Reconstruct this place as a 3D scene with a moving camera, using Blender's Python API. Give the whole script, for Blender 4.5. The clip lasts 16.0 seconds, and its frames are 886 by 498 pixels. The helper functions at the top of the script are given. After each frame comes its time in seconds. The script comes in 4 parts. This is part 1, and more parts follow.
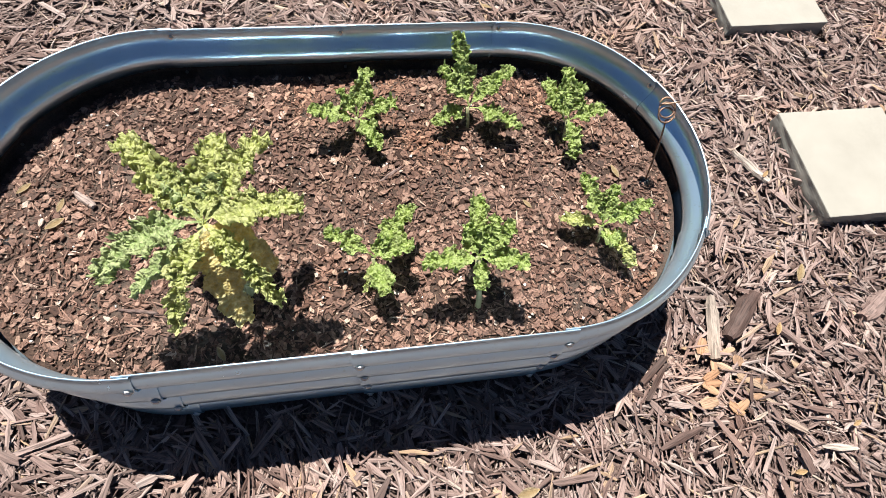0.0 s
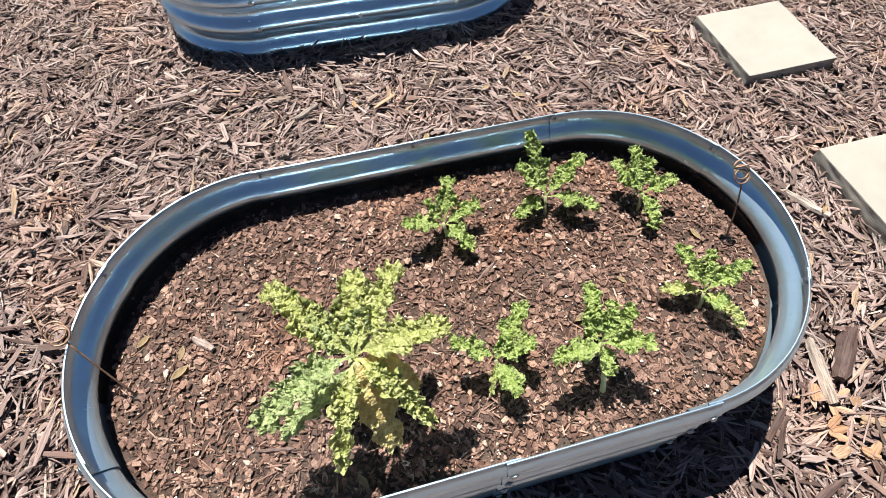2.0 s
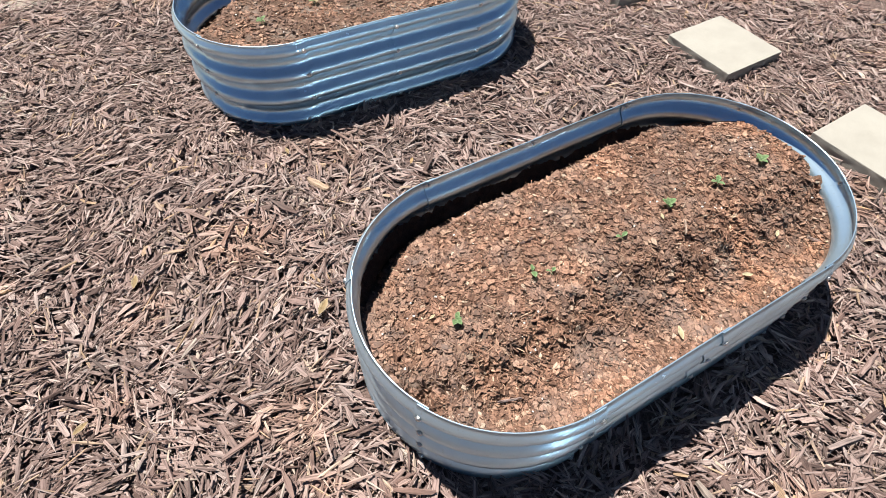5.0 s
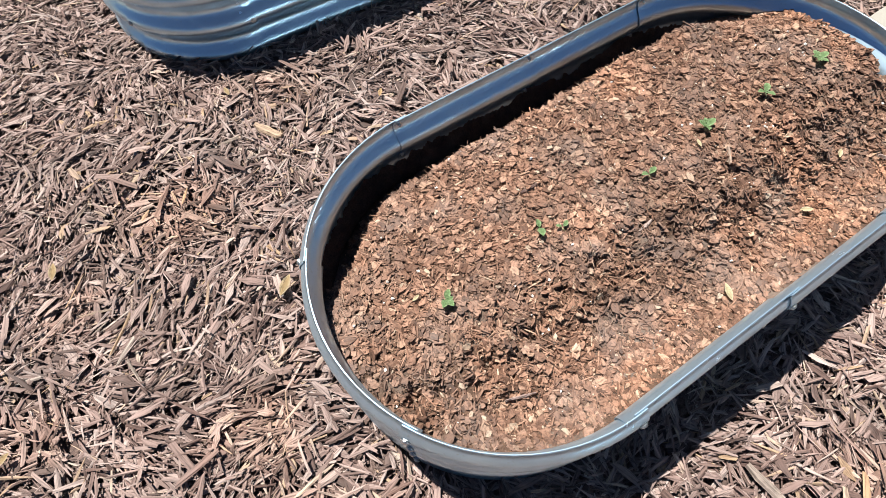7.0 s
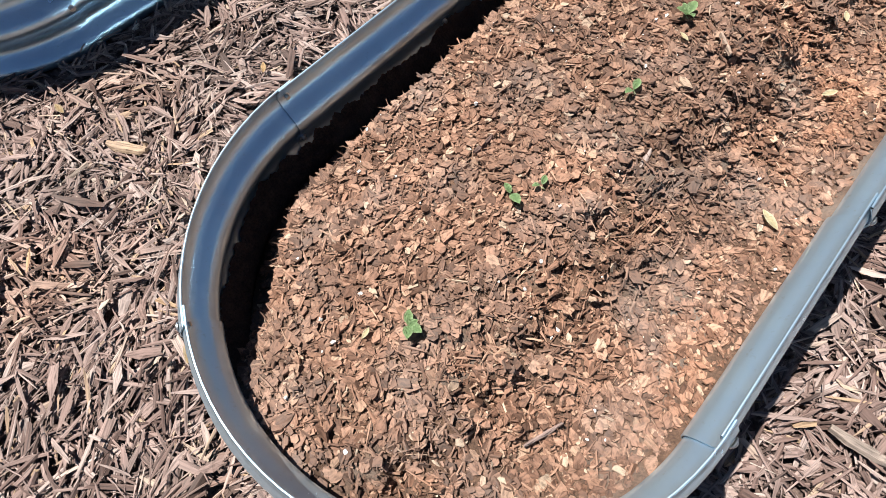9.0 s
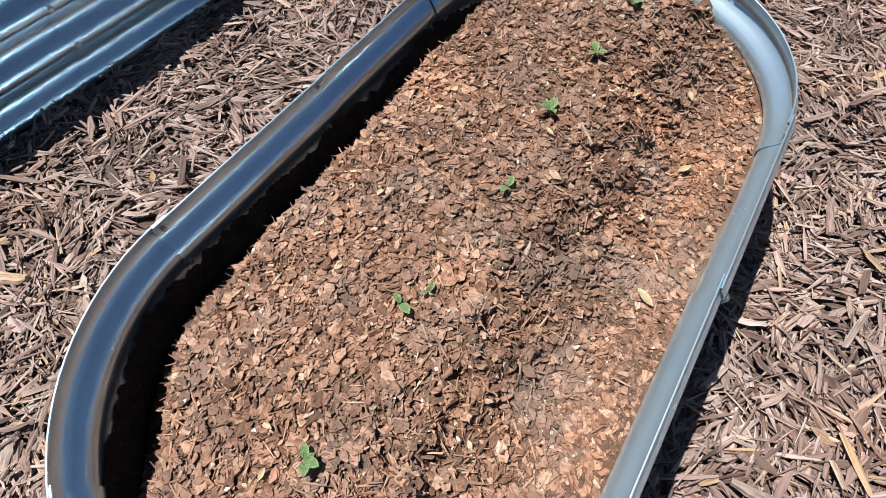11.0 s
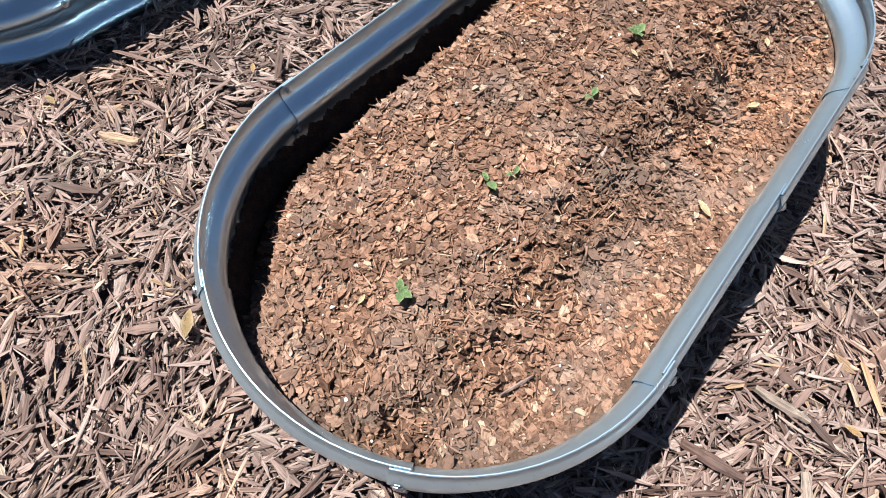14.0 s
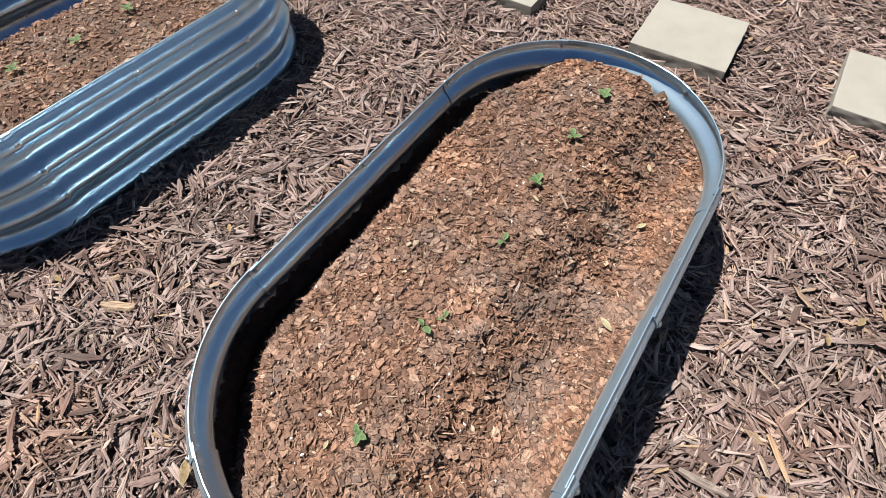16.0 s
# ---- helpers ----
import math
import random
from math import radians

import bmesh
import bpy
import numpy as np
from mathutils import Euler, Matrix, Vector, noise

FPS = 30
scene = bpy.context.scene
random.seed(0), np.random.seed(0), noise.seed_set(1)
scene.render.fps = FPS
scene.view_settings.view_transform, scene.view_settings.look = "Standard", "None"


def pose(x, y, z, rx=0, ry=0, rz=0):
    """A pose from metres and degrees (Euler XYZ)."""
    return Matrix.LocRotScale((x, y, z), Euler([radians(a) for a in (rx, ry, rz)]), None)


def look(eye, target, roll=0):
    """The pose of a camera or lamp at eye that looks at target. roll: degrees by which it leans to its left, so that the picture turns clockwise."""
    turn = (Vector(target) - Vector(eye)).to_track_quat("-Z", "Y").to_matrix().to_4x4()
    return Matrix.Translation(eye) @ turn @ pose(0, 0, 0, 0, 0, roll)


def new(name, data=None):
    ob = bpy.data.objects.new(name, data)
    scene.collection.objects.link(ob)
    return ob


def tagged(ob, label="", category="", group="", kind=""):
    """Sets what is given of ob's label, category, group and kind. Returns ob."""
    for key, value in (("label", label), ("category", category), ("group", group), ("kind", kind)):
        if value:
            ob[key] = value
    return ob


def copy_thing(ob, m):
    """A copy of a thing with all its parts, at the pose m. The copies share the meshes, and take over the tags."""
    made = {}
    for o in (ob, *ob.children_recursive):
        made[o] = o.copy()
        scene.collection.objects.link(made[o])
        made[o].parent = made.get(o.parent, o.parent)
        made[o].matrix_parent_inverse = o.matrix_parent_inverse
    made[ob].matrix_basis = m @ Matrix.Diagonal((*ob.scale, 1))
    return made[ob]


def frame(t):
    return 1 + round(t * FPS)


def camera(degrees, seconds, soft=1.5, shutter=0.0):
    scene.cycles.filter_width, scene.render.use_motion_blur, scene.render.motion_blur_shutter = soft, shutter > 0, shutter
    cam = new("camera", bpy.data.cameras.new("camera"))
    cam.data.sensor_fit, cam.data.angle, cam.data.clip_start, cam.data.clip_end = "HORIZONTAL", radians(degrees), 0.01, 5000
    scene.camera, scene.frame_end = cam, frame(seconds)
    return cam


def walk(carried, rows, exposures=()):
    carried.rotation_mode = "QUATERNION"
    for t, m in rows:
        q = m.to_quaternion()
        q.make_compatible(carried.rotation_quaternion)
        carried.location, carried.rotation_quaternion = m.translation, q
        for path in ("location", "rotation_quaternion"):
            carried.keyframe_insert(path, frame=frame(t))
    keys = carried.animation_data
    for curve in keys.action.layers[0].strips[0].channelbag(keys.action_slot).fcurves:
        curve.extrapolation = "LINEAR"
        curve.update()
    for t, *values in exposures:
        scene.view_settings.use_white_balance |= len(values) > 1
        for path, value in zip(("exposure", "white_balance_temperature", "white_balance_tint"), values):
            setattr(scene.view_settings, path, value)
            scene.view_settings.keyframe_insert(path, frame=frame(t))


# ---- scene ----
cam = camera(83.0, 16.0, soft=0.65)
# seconds, eye, the place looked at, roll in degrees
PATH = [
    (0, (0.0762, -1.8740, 1.0134), (0.3153, -1.0785, -0.8060), 11.64),
    (0.5, (0.1009, -1.8803, 1.0322), (0.4241, -1.1288, -0.7928), 14.88),
    (1, (0.0768, -1.8741, 1.0343), (0.3985, -1.0961, -0.7798), 12.73),
    (1.5, (0.0364, -1.8422, 1.0370), (0.3168, -0.9750, -0.7432), 6.92),
    (2, (-0.0876, -1.8030, 1.0547), (0.1575, -0.7807, -0.6468), -0.10),
    (2.5, (-0.3282, -1.6705, 1.1004), (0.0333, -0.5713, -0.5308), -1.19),
    (3, (-0.5178, -1.4331, 1.1519), (-0.1073, -0.2750, -0.4262), -5.20),
    (3.5, (-0.6275, -1.1577, 1.1697), (-0.1304, 0.0185, -0.3695), -5.91),
    (4, (-0.7046, -0.8480, 1.1743), (-0.1289, 0.2799, -0.3738), -3.50),
    (4.5, (-0.7203, -0.5803, 1.1608), (-0.1201, 0.4947, -0.4153), -0.42),
    (4.7, (-0.7197, -0.4812, 1.1683), (-0.1021, 0.5581, -0.4250), 1.48),
    (6.8, (-0.5945, -0.2935, 1.0233), (-0.0802, 0.5415, -0.7197), -0.85),
    (7, (-0.5948, -0.2683, 0.9972), (-0.0962, 0.5197, -0.7721), -1.43),
    (7.5, (-0.5919, -0.2355, 0.9213), (-0.1034, 0.5053, -0.8711), -4.01),
    (8, (-0.5861, -0.2005, 0.8470), (-0.0800, 0.4872, -0.9616), -5.12),
    (8.5, (-0.5636, -0.1798, 0.7981), (-0.0340, 0.4628, -1.0203), -5.38),
    (9, (-0.5075, -0.1601, 0.7857), (0.0752, 0.4499, -1.0276), -4.81),
    (9.5, (-0.4293, -0.1587, 0.7960), (0.2338, 0.4522, -0.9892), -4.48),
    (9.7, (-0.4000, -0.1639, 0.8040), (0.3071, 0.4418, -0.9661), -3.96),
    (11.8, (-0.4117, -0.1685, 0.8392), (0.4257, 0.3315, -0.9069), 2.37),
    (12, (-0.4531, -0.1684, 0.8287), (0.3752, 0.3367, -0.9202), 3.24),
    (12.5, (-0.5374, -0.1705, 0.8133), (0.2269, 0.3353, -0.9643), 4.07),
    (13, (-0.6000, -0.1749, 0.8042), (0.0975, 0.3319, -1.0005), 4.06),
    (13.5, (-0.6147, -0.1707, 0.8054), (0.0809, 0.3361, -0.9999), 5.18),
    (14, (-0.5878, -0.1884, 0.8430), (0.1320, 0.3356, -0.9479), 4.95),
    (14.5, (-0.5349, -0.2145, 0.9268), (0.2796, 0.3127, -0.8221), 5.61),
    (15, (-0.4421, -0.2503, 1.0342), (0.4251, 0.2996, -0.6821), 3.50),
    (15.5, (-0.4422, -0.2698, 1.0785), (0.4713, 0.2796, -0.6138), 2.72),
    (16, (-0.4978, -0.2379, 1.0574), (0.3914, 0.4024, -0.6157), -1.48),
]
EXPOSURE = 1.11
STOPS = [(0, 0.02), (2.0, 0.04), (4.5, -0.02), (8.0, -0.04), (9.0, -0.06), (9.5, -0.14), (12.0, -0.22), (12.5, 0.03), (13.0, 0.02), (14.5, -0.04), (15.2, -0.12), (16.0, -0.30)]
walk(cam, [(t, look(eye, target, roll)) for t, eye, target, roll in PATH], [(t, EXPOSURE + e) for t, e in STOPS])

# ---- daylight: clear sky, high sun ----
SUN_EL, SUN_AZ = radians(67.0), math.atan2(0.97, -0.24)
sun_way = Vector((math.cos(SUN_EL) * math.cos(SUN_AZ), math.cos(SUN_EL) * math.sin(SUN_AZ), math.sin(SUN_EL)))
world = bpy.data.worlds.new("sky")
scene.world = world
world.use_nodes = True
wn = world.node_tree.nodes
sky = wn.new("ShaderNodeTexSky")
sky.sky_type = "NISHITA"
sky.sun_disc = False
sky.sun_elevation = SUN_EL
sky.sun_rotation = math.atan2(sun_way.x, sun_way.y)
sky.air_density, sky.dust_density, sky.ozone_density = 1.0, 0.0, 6.0
sky.altitude = 1500.0
world.node_tree.links.new(sky.outputs[0], wn["Background"].inputs[0])
wn["Background"].inputs[1].default_value = 0.026
sun = new("sun", bpy.data.lights.new("sun", "SUN"))
sun.data.energy, sun.data.angle, sun.data.color = 5.0, radians(0.53), (1.0, 0.96, 0.90)
sun.matrix_world = look(sun_way * 30, (0, 0, 0))

# ---- materials ----


class Nodes:
    """A small builder for node materials."""

    def __init__(self, name):
        self.mat = bpy.data.materials.new(name)
        self.mat.use_nodes = True
        self.tree = self.mat.node_tree
        self.bsdf = self.tree.nodes["Principled BSDF"]

    def add(self, kind, **inputs):
        node = self.tree.nodes.new("ShaderNode" + kind)
        for key, value in inputs.items():
            key = key.replace("_", " ")
            if hasattr(value, "is_linked"):
                self.tree.links.new(value, node.inputs[key])
            else:
                node.inputs[key].default_value = value
        return node

    def set(self, **inputs):
        for key, value in inputs.items():
            key = key.replace("_", " ")
            if hasattr(value, "is_linked"):
                self.tree.links.new(value, self.bsdf.inputs[key])
            else:
                self.bsdf.inputs[key].default_value = value

    def coords(self):
        return self.add("NewGeometry").outputs["Position"]

    def local(self):
        return self.add("TexCoord").outputs["Object"]

    def noise(self, vec, scale, detail=4.0, rough=0.55):
        return self.add("TexNoise", Vector=vec, Scale=scale, Detail=detail, Roughness=rough).outputs["Fac"]

    def ramp(self, fac, *stops):
        node = self.add("ValToRGB", Fac=fac)
        band = node.color_ramp
        while len(band.elements) < len(stops):
            band.elements.new(0.5)
        for e, (p, c) in zip(band.elements, stops):
            e.position = p
            e.color = (*c, 1) if len(c) == 3 else (c[0], c[0], c[0], 1)
        return node.outputs["Color"]

    def mix(self, fac, a, b, mode="MIX"):
        node = self.tree.nodes.new("ShaderNodeMix")
        node.data_type, node.blend_type = "RGBA", mode
        for i, value in ((0, fac), (6, a), (7, b)):
            if hasattr(value, "is_linked"):
                self.tree.links.new(value, node.inputs[i])
            else:
                node.inputs[i].default_value = value if i == 0 or len(value) == 4 else (*value, 1)
        return node.outputs[2]

    def math(self, op, a, b=0.0):
        node = self.tree.nodes.new("ShaderNodeMath")
        node.operation = op
        for i, value in enumerate((a, b)):
            if hasattr(value, "is_linked"):
                self.tree.links.new(value, node.inputs[i])
            else:
                node.inputs[i].default_value = value
        return node.outputs[0]

    def bump(self, height, strength=0.4, distance=0.002):
        node = self.add("Bump", Strength=strength, Distance=distance, Height=height)
        self.set(Normal=node.outputs[0])


def chip_material(name, stops, per_object, grey=0.25, damp_tone=0.8, warmth=1.0):
    """Weathered wood: a tone for each piece, fibres along it, a greyed skin in places."""
    n = Nodes(name)
    rand = n.add("ObjectInfo").outputs["Random"] if per_object else n.add("NewGeometry").outputs["Random Per Island"]
    tone = n.ramp(rand, *stops)
    grain = n.add("Attribute")
    grain.attribute_name = "grain"
    fibre = n.noise(grain.outputs["Vector"], 1.0, 5.0, 0.65)
    col = n.mix(1.0, tone, n.ramp(fibre, (0.38, (0.52,)), (0.5, (0.99,)), (0.62, (1.24,))), "MULTIPLY")
    patch = n.noise(n.coords(), 9.0, 3.0)
    col = n.mix(n.math("MULTIPLY", n.ramp(patch, (0.45, (0.0,)), (0.7, (1.0,))), grey), col, (0.21, 0.18, 0.165))
    warm = n.ramp(n.noise(n.coords(), 3.0, 3.0), (0.54, (0.0,)), (0.70, (0.45,)))
    col = n.mix(n.math("MULTIPLY", warm, warmth), col, n.mix(1.0, col, (1.20, 0.94, 0.68), "MULTIPLY"))
    damp = n.ramp(n.noise(n.coords(), 6.0, 5.0, 0.6), (0.40, (damp_tone,)), (0.56, (1.0,)))
    col = n.mix(1.0, col, damp, "MULTIPLY")
    n.set(Base_Color=col, Roughness=0.75)
    n.bsdf.inputs["Specular IOR Level"].default_value = 0.3
    n.bump(fibre, 0.5, 0.0015)
    return n.mat


WOOD_STOPS = ((0.0, (0.056, 0.033, 0.027)), (0.16, (0.142, 0.089, 0.075)), (0.46, (0.224, 0.153, 0.133)),
              (0.74, (0.308, 0.224, 0.198)), (0.92, (0.362, 0.287, 0.258)), (0.965, (0.33, 0.22, 0.135)), (1.0, (0.42, 0.35, 0.30)))
TAN_STOPS = ((0.0, (0.27, 0.155, 0.095)), (0.5, (0.33, 0.205, 0.125)), (1.0, (0.38, 0.27, 0.19)))
PALE_STOPS = ((0.0, (0.28, 0.225, 0.19)), (0.5, (0.36, 0.30, 0.25)), (1.0, (0.42, 0.36, 0.31)))
BARK_STOPS = ((0.0, (0.105, 0.056, 0.037)), (0.25, (0.182, 0.097, 0.064)), (0.6, (0.272, 0.150, 0.100)),
              (0.86, (0.335, 0.198, 0.136)), (0.965, (0.385, 0.243, 0.165)), (1.0, (0.45, 0.35, 0.26)))
DARK_BARK_STOPS = ((0.0, (0.052, 0.028, 0.020)), (0.25, (0.118, 0.063, 0.046)), (0.6, (0.205, 0.117, 0.086)),
                   (0.86, (0.282, 0.172, 0.131)), (0.975, (0.380, 0.250, 0.185)), (1.0, (0.52, 0.41, 0.34)))


def ground_material():
    """Fine mulch dust, going over into pale sand along the edge of the garden."""
    n = Nodes("mulch_and_sand")
    p = n.coords()
    fine, mid = n.noise(p, 160.0, 5.0, 0.7), n.noise(p, 22.0, 4.0)
    mulch = n.ramp(fine, (0.3, (0.032, 0.020, 0.016)), (0.5, (0.10, 0.066, 0.055)), (0.75, (0.21, 0.15, 0.125)))
    sand = n.mix(n.ramp(mid, (0.35, (0.0,)), (0.65, (1.0,))), (0.31, 0.28, 0.235), (0.24, 0.195, 0.15))
    sand = n.mix(1.0, sand, n.ramp(fine, (0.3, (0.75,)), (0.7, (1.1,))), "MULTIPLY")
    edge = n.add("Attribute")
    edge.attribute_name = "sandy"
    fac = n.math("ADD", edge.outputs["Fac"], n.math("MULTIPLY", n.math("SUBTRACT", n.noise(p, 7.0, 5.0), 0.5), 1.6))
    n.set(Base_Color=n.mix(n.ramp(fac, (0.40, (0.0,)), (0.60, (1.0,))), mulch, sand), Roughness=0.95)
    n.bump(fine, 0.7, 0.004)
    return n.mat


def soil_material(name, dark, light, ash):
    n = Nodes(name)
    p = n.coords()
    fine, mid = n.noise(p, 330.0, 5.0, 0.7), n.noise(p, 60.0, 4.0)
    col = n.ramp(fine, (0.3, dark), (0.7, light))
    col = n.mix(1.0, col, n.ramp(mid, (0.3, (0.6,)), (0.7, (1.2,))), "MULTIPLY")
    col = n.mix(n.math("MULTIPLY", n.ramp(n.noise(p, 8.0, 3.0), (0.52, (0.0,)), (0.68, (1.0,))), ash), col, (0.25, 0.21, 0.18))
    n.set(Base_Color=col, Roughness=0.95)
    n.bump(fine, 0.8, 0.004)
    return n.mat


def steel_material():
    """Galvanised sheet: zinc mottling, faint drips and dust."""
    n = Nodes("galvanised_steel")
    p = n.local()
    cloud, fine = n.noise(p, 14.0, 4.0), n.noise(p, 120.0, 3.0)
    col = n.mix(n.ramp(cloud, (0.35, (0.0,)), (0.7, (1.0,))), (0.62, 0.84, 1.0), (0.56, 0.76, 0.93))
    col = n.mix(n.math("MULTIPLY", n.ramp(fine, (0.62, (0.0,)), (0.75, (1.0,))), 0.25), col, (0.42, 0.38, 0.33))
    rough = n.ramp(n.math("ADD", n.math("MULTIPLY", cloud, 0.7), n.math("MULTIPLY", fine, 0.3)), (0.3, (0.19,)), (0.7, (0.28,)))
    n.set(Base_Color=col, Metallic=0.90, Roughness=rough)
    dull = n.add("BsdfAnisotropic", Color=n.mix(1.0, col, (1.0, 0.93, 0.86), "MULTIPLY"), Roughness=0.56)
    both = n.add("MixShader", Fac=0.30)
    n.tree.links.new(n.bsdf.outputs[0], both.inputs[1])
    n.tree.links.new(dull.outputs[0], both.inputs[2])
    n.tree.links.new(both.outputs[0], n.tree.nodes["Material Output"].inputs[0])
    return n.mat


def plain(name, colour, rough=0.5, metal=0.0, spread=0.15, scale=60.0):
    n = Nodes(name)
    f = n.noise(n.local(), scale, 4.0)
    lo, hi = [c * (1 - spread) for c in colour], [min(1, c * (1 + spread)) for c in colour]
    n.set(Base_Color=n.ramp(f, (0.3, lo), (0.7, hi)), Roughness=rough, Metallic=metal)
    n.bump(f, 0.15, 0.001)
    return n.mat


def paver_material():
    n = Nodes("cream_concrete")
    p = n.coords()
    fine, mid = n.noise(p, 420.0, 4.0, 0.7), n.noise(p, 11.0, 5.0)
    col = n.mix(n.ramp(mid, (0.35, (0.0,)), (0.75, (1.0,))), (0.312, 0.297, 0.258), (0.270, 0.255, 0.220))
    col = n.mix(1.0, col, n.ramp(fine, (0.3, (0.9,)), (0.6, (1.04,))), "MULTIPLY")
    n.set(Base_Color=col, Roughness=0.85)
    n.bump(fine, 0.25, 0.0012)
    return n.mat


def leaf_material(name, colour, tip):
    """A thin leaf: light also comes through it. Paler towards the frilled edge; on kale, crest light and hollow shade
    are painted in too.
    """
    n = Nodes(name)
    p = n.local()
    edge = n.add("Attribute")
    edge.attribute_name = "edge_and_light"
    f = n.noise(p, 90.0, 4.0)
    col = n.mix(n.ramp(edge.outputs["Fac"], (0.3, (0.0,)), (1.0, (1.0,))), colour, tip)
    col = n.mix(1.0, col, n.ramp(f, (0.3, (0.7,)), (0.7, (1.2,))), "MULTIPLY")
    n.set(Base_Color=col, Roughness=0.55)
    n.bump(n.noise(p, 420.0, 3.0), 0.9, 0.004)
    through_leaf = n.add("BsdfTranslucent", Color=col)
    both = n.add("MixShader", Fac=0.36)
    n.tree.links.new(n.bsdf.outputs[0], both.inputs[1])
    n.tree.links.new(through_leaf.outputs[0], both.inputs[2])
    n.tree.links.new(both.outputs[0], n.tree.nodes["Material Output"].inputs[0])
    return n.mat


M_GROUND = ground_material()
M_WOOD = chip_material("wood_mulch", WOOD_STOPS, False)
M_WOOD_ONE = chip_material("wood_mulch_piece", WOOD_STOPS, True)
M_WOOD_TAN = chip_material("tan_wood_piece", TAN_STOPS, True, 0.1)
M_WOOD_PALE = chip_material("pale_wood_piece", PALE_STOPS, True, 0.1)
M_BARK = chip_material("bark_flakes", BARK_STOPS, False, 0.4, 0.75)
M_BARK_ONE = chip_material("bark_flake_piece", BARK_STOPS, True, 0.3, 0.75)
M_BARK_DARK = chip_material("dark_bark_flakes", DARK_BARK_STOPS, False, 0.10)
M_BARK_DARK_ONE = chip_material("dark_bark_flake_piece", DARK_BARK_STOPS, True, 0.10)
M_SOIL = soil_material("bark_soil", (0.05, 0.027, 0.018), (0.19, 0.11, 0.07), 0.55)
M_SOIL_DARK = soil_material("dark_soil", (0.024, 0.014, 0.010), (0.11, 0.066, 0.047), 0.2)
M_STEEL = steel_material()
M_BOLT = plain("zinc_bolt", (0.55, 0.55, 0.54), 0.35, 1.0)
M_PAVER = paver_material()
M_WIRE = plain("rusty_wire", (0.27, 0.17, 0.115), 0.55, 0.6, 0.4, 200.0)
M_BLACK = plain("black_plastic", (0.015, 0.014, 0.013), 0.35)
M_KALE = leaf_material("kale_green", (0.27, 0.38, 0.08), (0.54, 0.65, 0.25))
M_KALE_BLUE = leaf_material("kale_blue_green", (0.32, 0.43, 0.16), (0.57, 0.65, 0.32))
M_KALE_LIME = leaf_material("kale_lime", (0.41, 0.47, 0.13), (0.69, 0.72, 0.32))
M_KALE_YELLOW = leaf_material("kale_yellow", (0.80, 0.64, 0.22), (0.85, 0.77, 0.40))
M_STALK = plain("kale_stalk", (0.33, 0.33, 0.18), 0.6)
M_SEEDLING = leaf_material("seedling_leaf", (0.16, 0.27, 0.11), (0.29, 0.41, 0.20))
M_DRY_LEAF = leaf_material("dry_leaf", (0.42, 0.30, 0.15), (0.46, 0.37, 0.24))
M_PALE_LEAF = leaf_material("pale_leaf", (0.62, 0.54, 0.32), (0.70, 0.64, 0.44))
M_TAN_LEAF = leaf_material("tan_leaf", (0.52, 0.33, 0.16), (0.60, 0.43, 0.24))
M_PERLITE = plain("perlite", (0.72, 0.70, 0.66), 0.9, 0.0, 0.1)
M_GRASS = leaf_material("dry_grass", (0.30, 0.32, 0.08), (0.46, 0.42, 0.16))

# ---- mesh helpers ----


def link(name, mesh, material, parent=None, label=""):
    ob = new(name, mesh)
    if material:
        mesh.materials.append(material)
    if parent is not None:
        ob.parent = parent
    if label:
        ob["label"] = label
    return ob


def part(name, bm, material, parent=None, label="", smooth=False):
    """Links a bmesh as one mesh object under a thing or a part."""
    mesh = bpy.data.meshes.new(name)
    bm.normal_update()
    bm.to_mesh(mesh)
    bm.free()
    if smooth:
        mesh.shade_smooth()
    return link(name, mesh, material, parent, label)


def mesh_of(name, verts, faces, grain=None):
    """A mesh from arrays: verts (n, 3), faces (m, k) with k corners each."""
    mesh = bpy.data.meshes.new(name)
    verts, faces = np.asarray(verts, np.float32), np.asarray(faces, np.int32)
    m, k = faces.shape
    mesh.vertices.add(len(verts))
    mesh.vertices.foreach_set("co", verts.ravel())
    mesh.loops.add(m * k)
    mesh.loops.foreach_set("vertex_index", faces.ravel())
    mesh.polygons.add(m)
    mesh.polygons.foreach_set("loop_start", np.arange(m, dtype=np.int32) * k)
    if grain is not None:
        at = mesh.attributes.new("grain", "FLOAT_VECTOR", "POINT")
        at.data.foreach_set("vector", np.asarray(grain, np.float32).ravel())
    mesh.update(calc_edges=True)
    mesh.shade_flat()
    return mesh


def turns(yaw, pitch, roll):
    """Rotation matrices (n, 3, 3) out of arrays of angles."""
    cy, sy, cp, sp, cr, sr = np.cos(yaw), np.sin(yaw), np.cos(pitch), np.sin(pitch), np.cos(roll), np.sin(roll)
    o, i = np.zeros_like(cy), np.ones_like(cy)
    rz = np.stack([cy, -sy, o, sy, cy, o, o, o, i], 1).reshape(-1, 3, 3)
    ry = np.stack([cp, o, sp, o, i, o, -sp, o, cp], 1).reshape(-1, 3, 3)
    rx = np.stack([i, o, o, o, cr, -sr, o, sr, cr], 1).reshape(-1, 3, 3)
    return rz @ ry @ rx


SPLINTER_FACES = np.array([(3 * i + j, 3 * i + j + 3, 3 * i + j + 4, 3 * i + j + 1) for i in (0, 1) for j in (0, 1)])


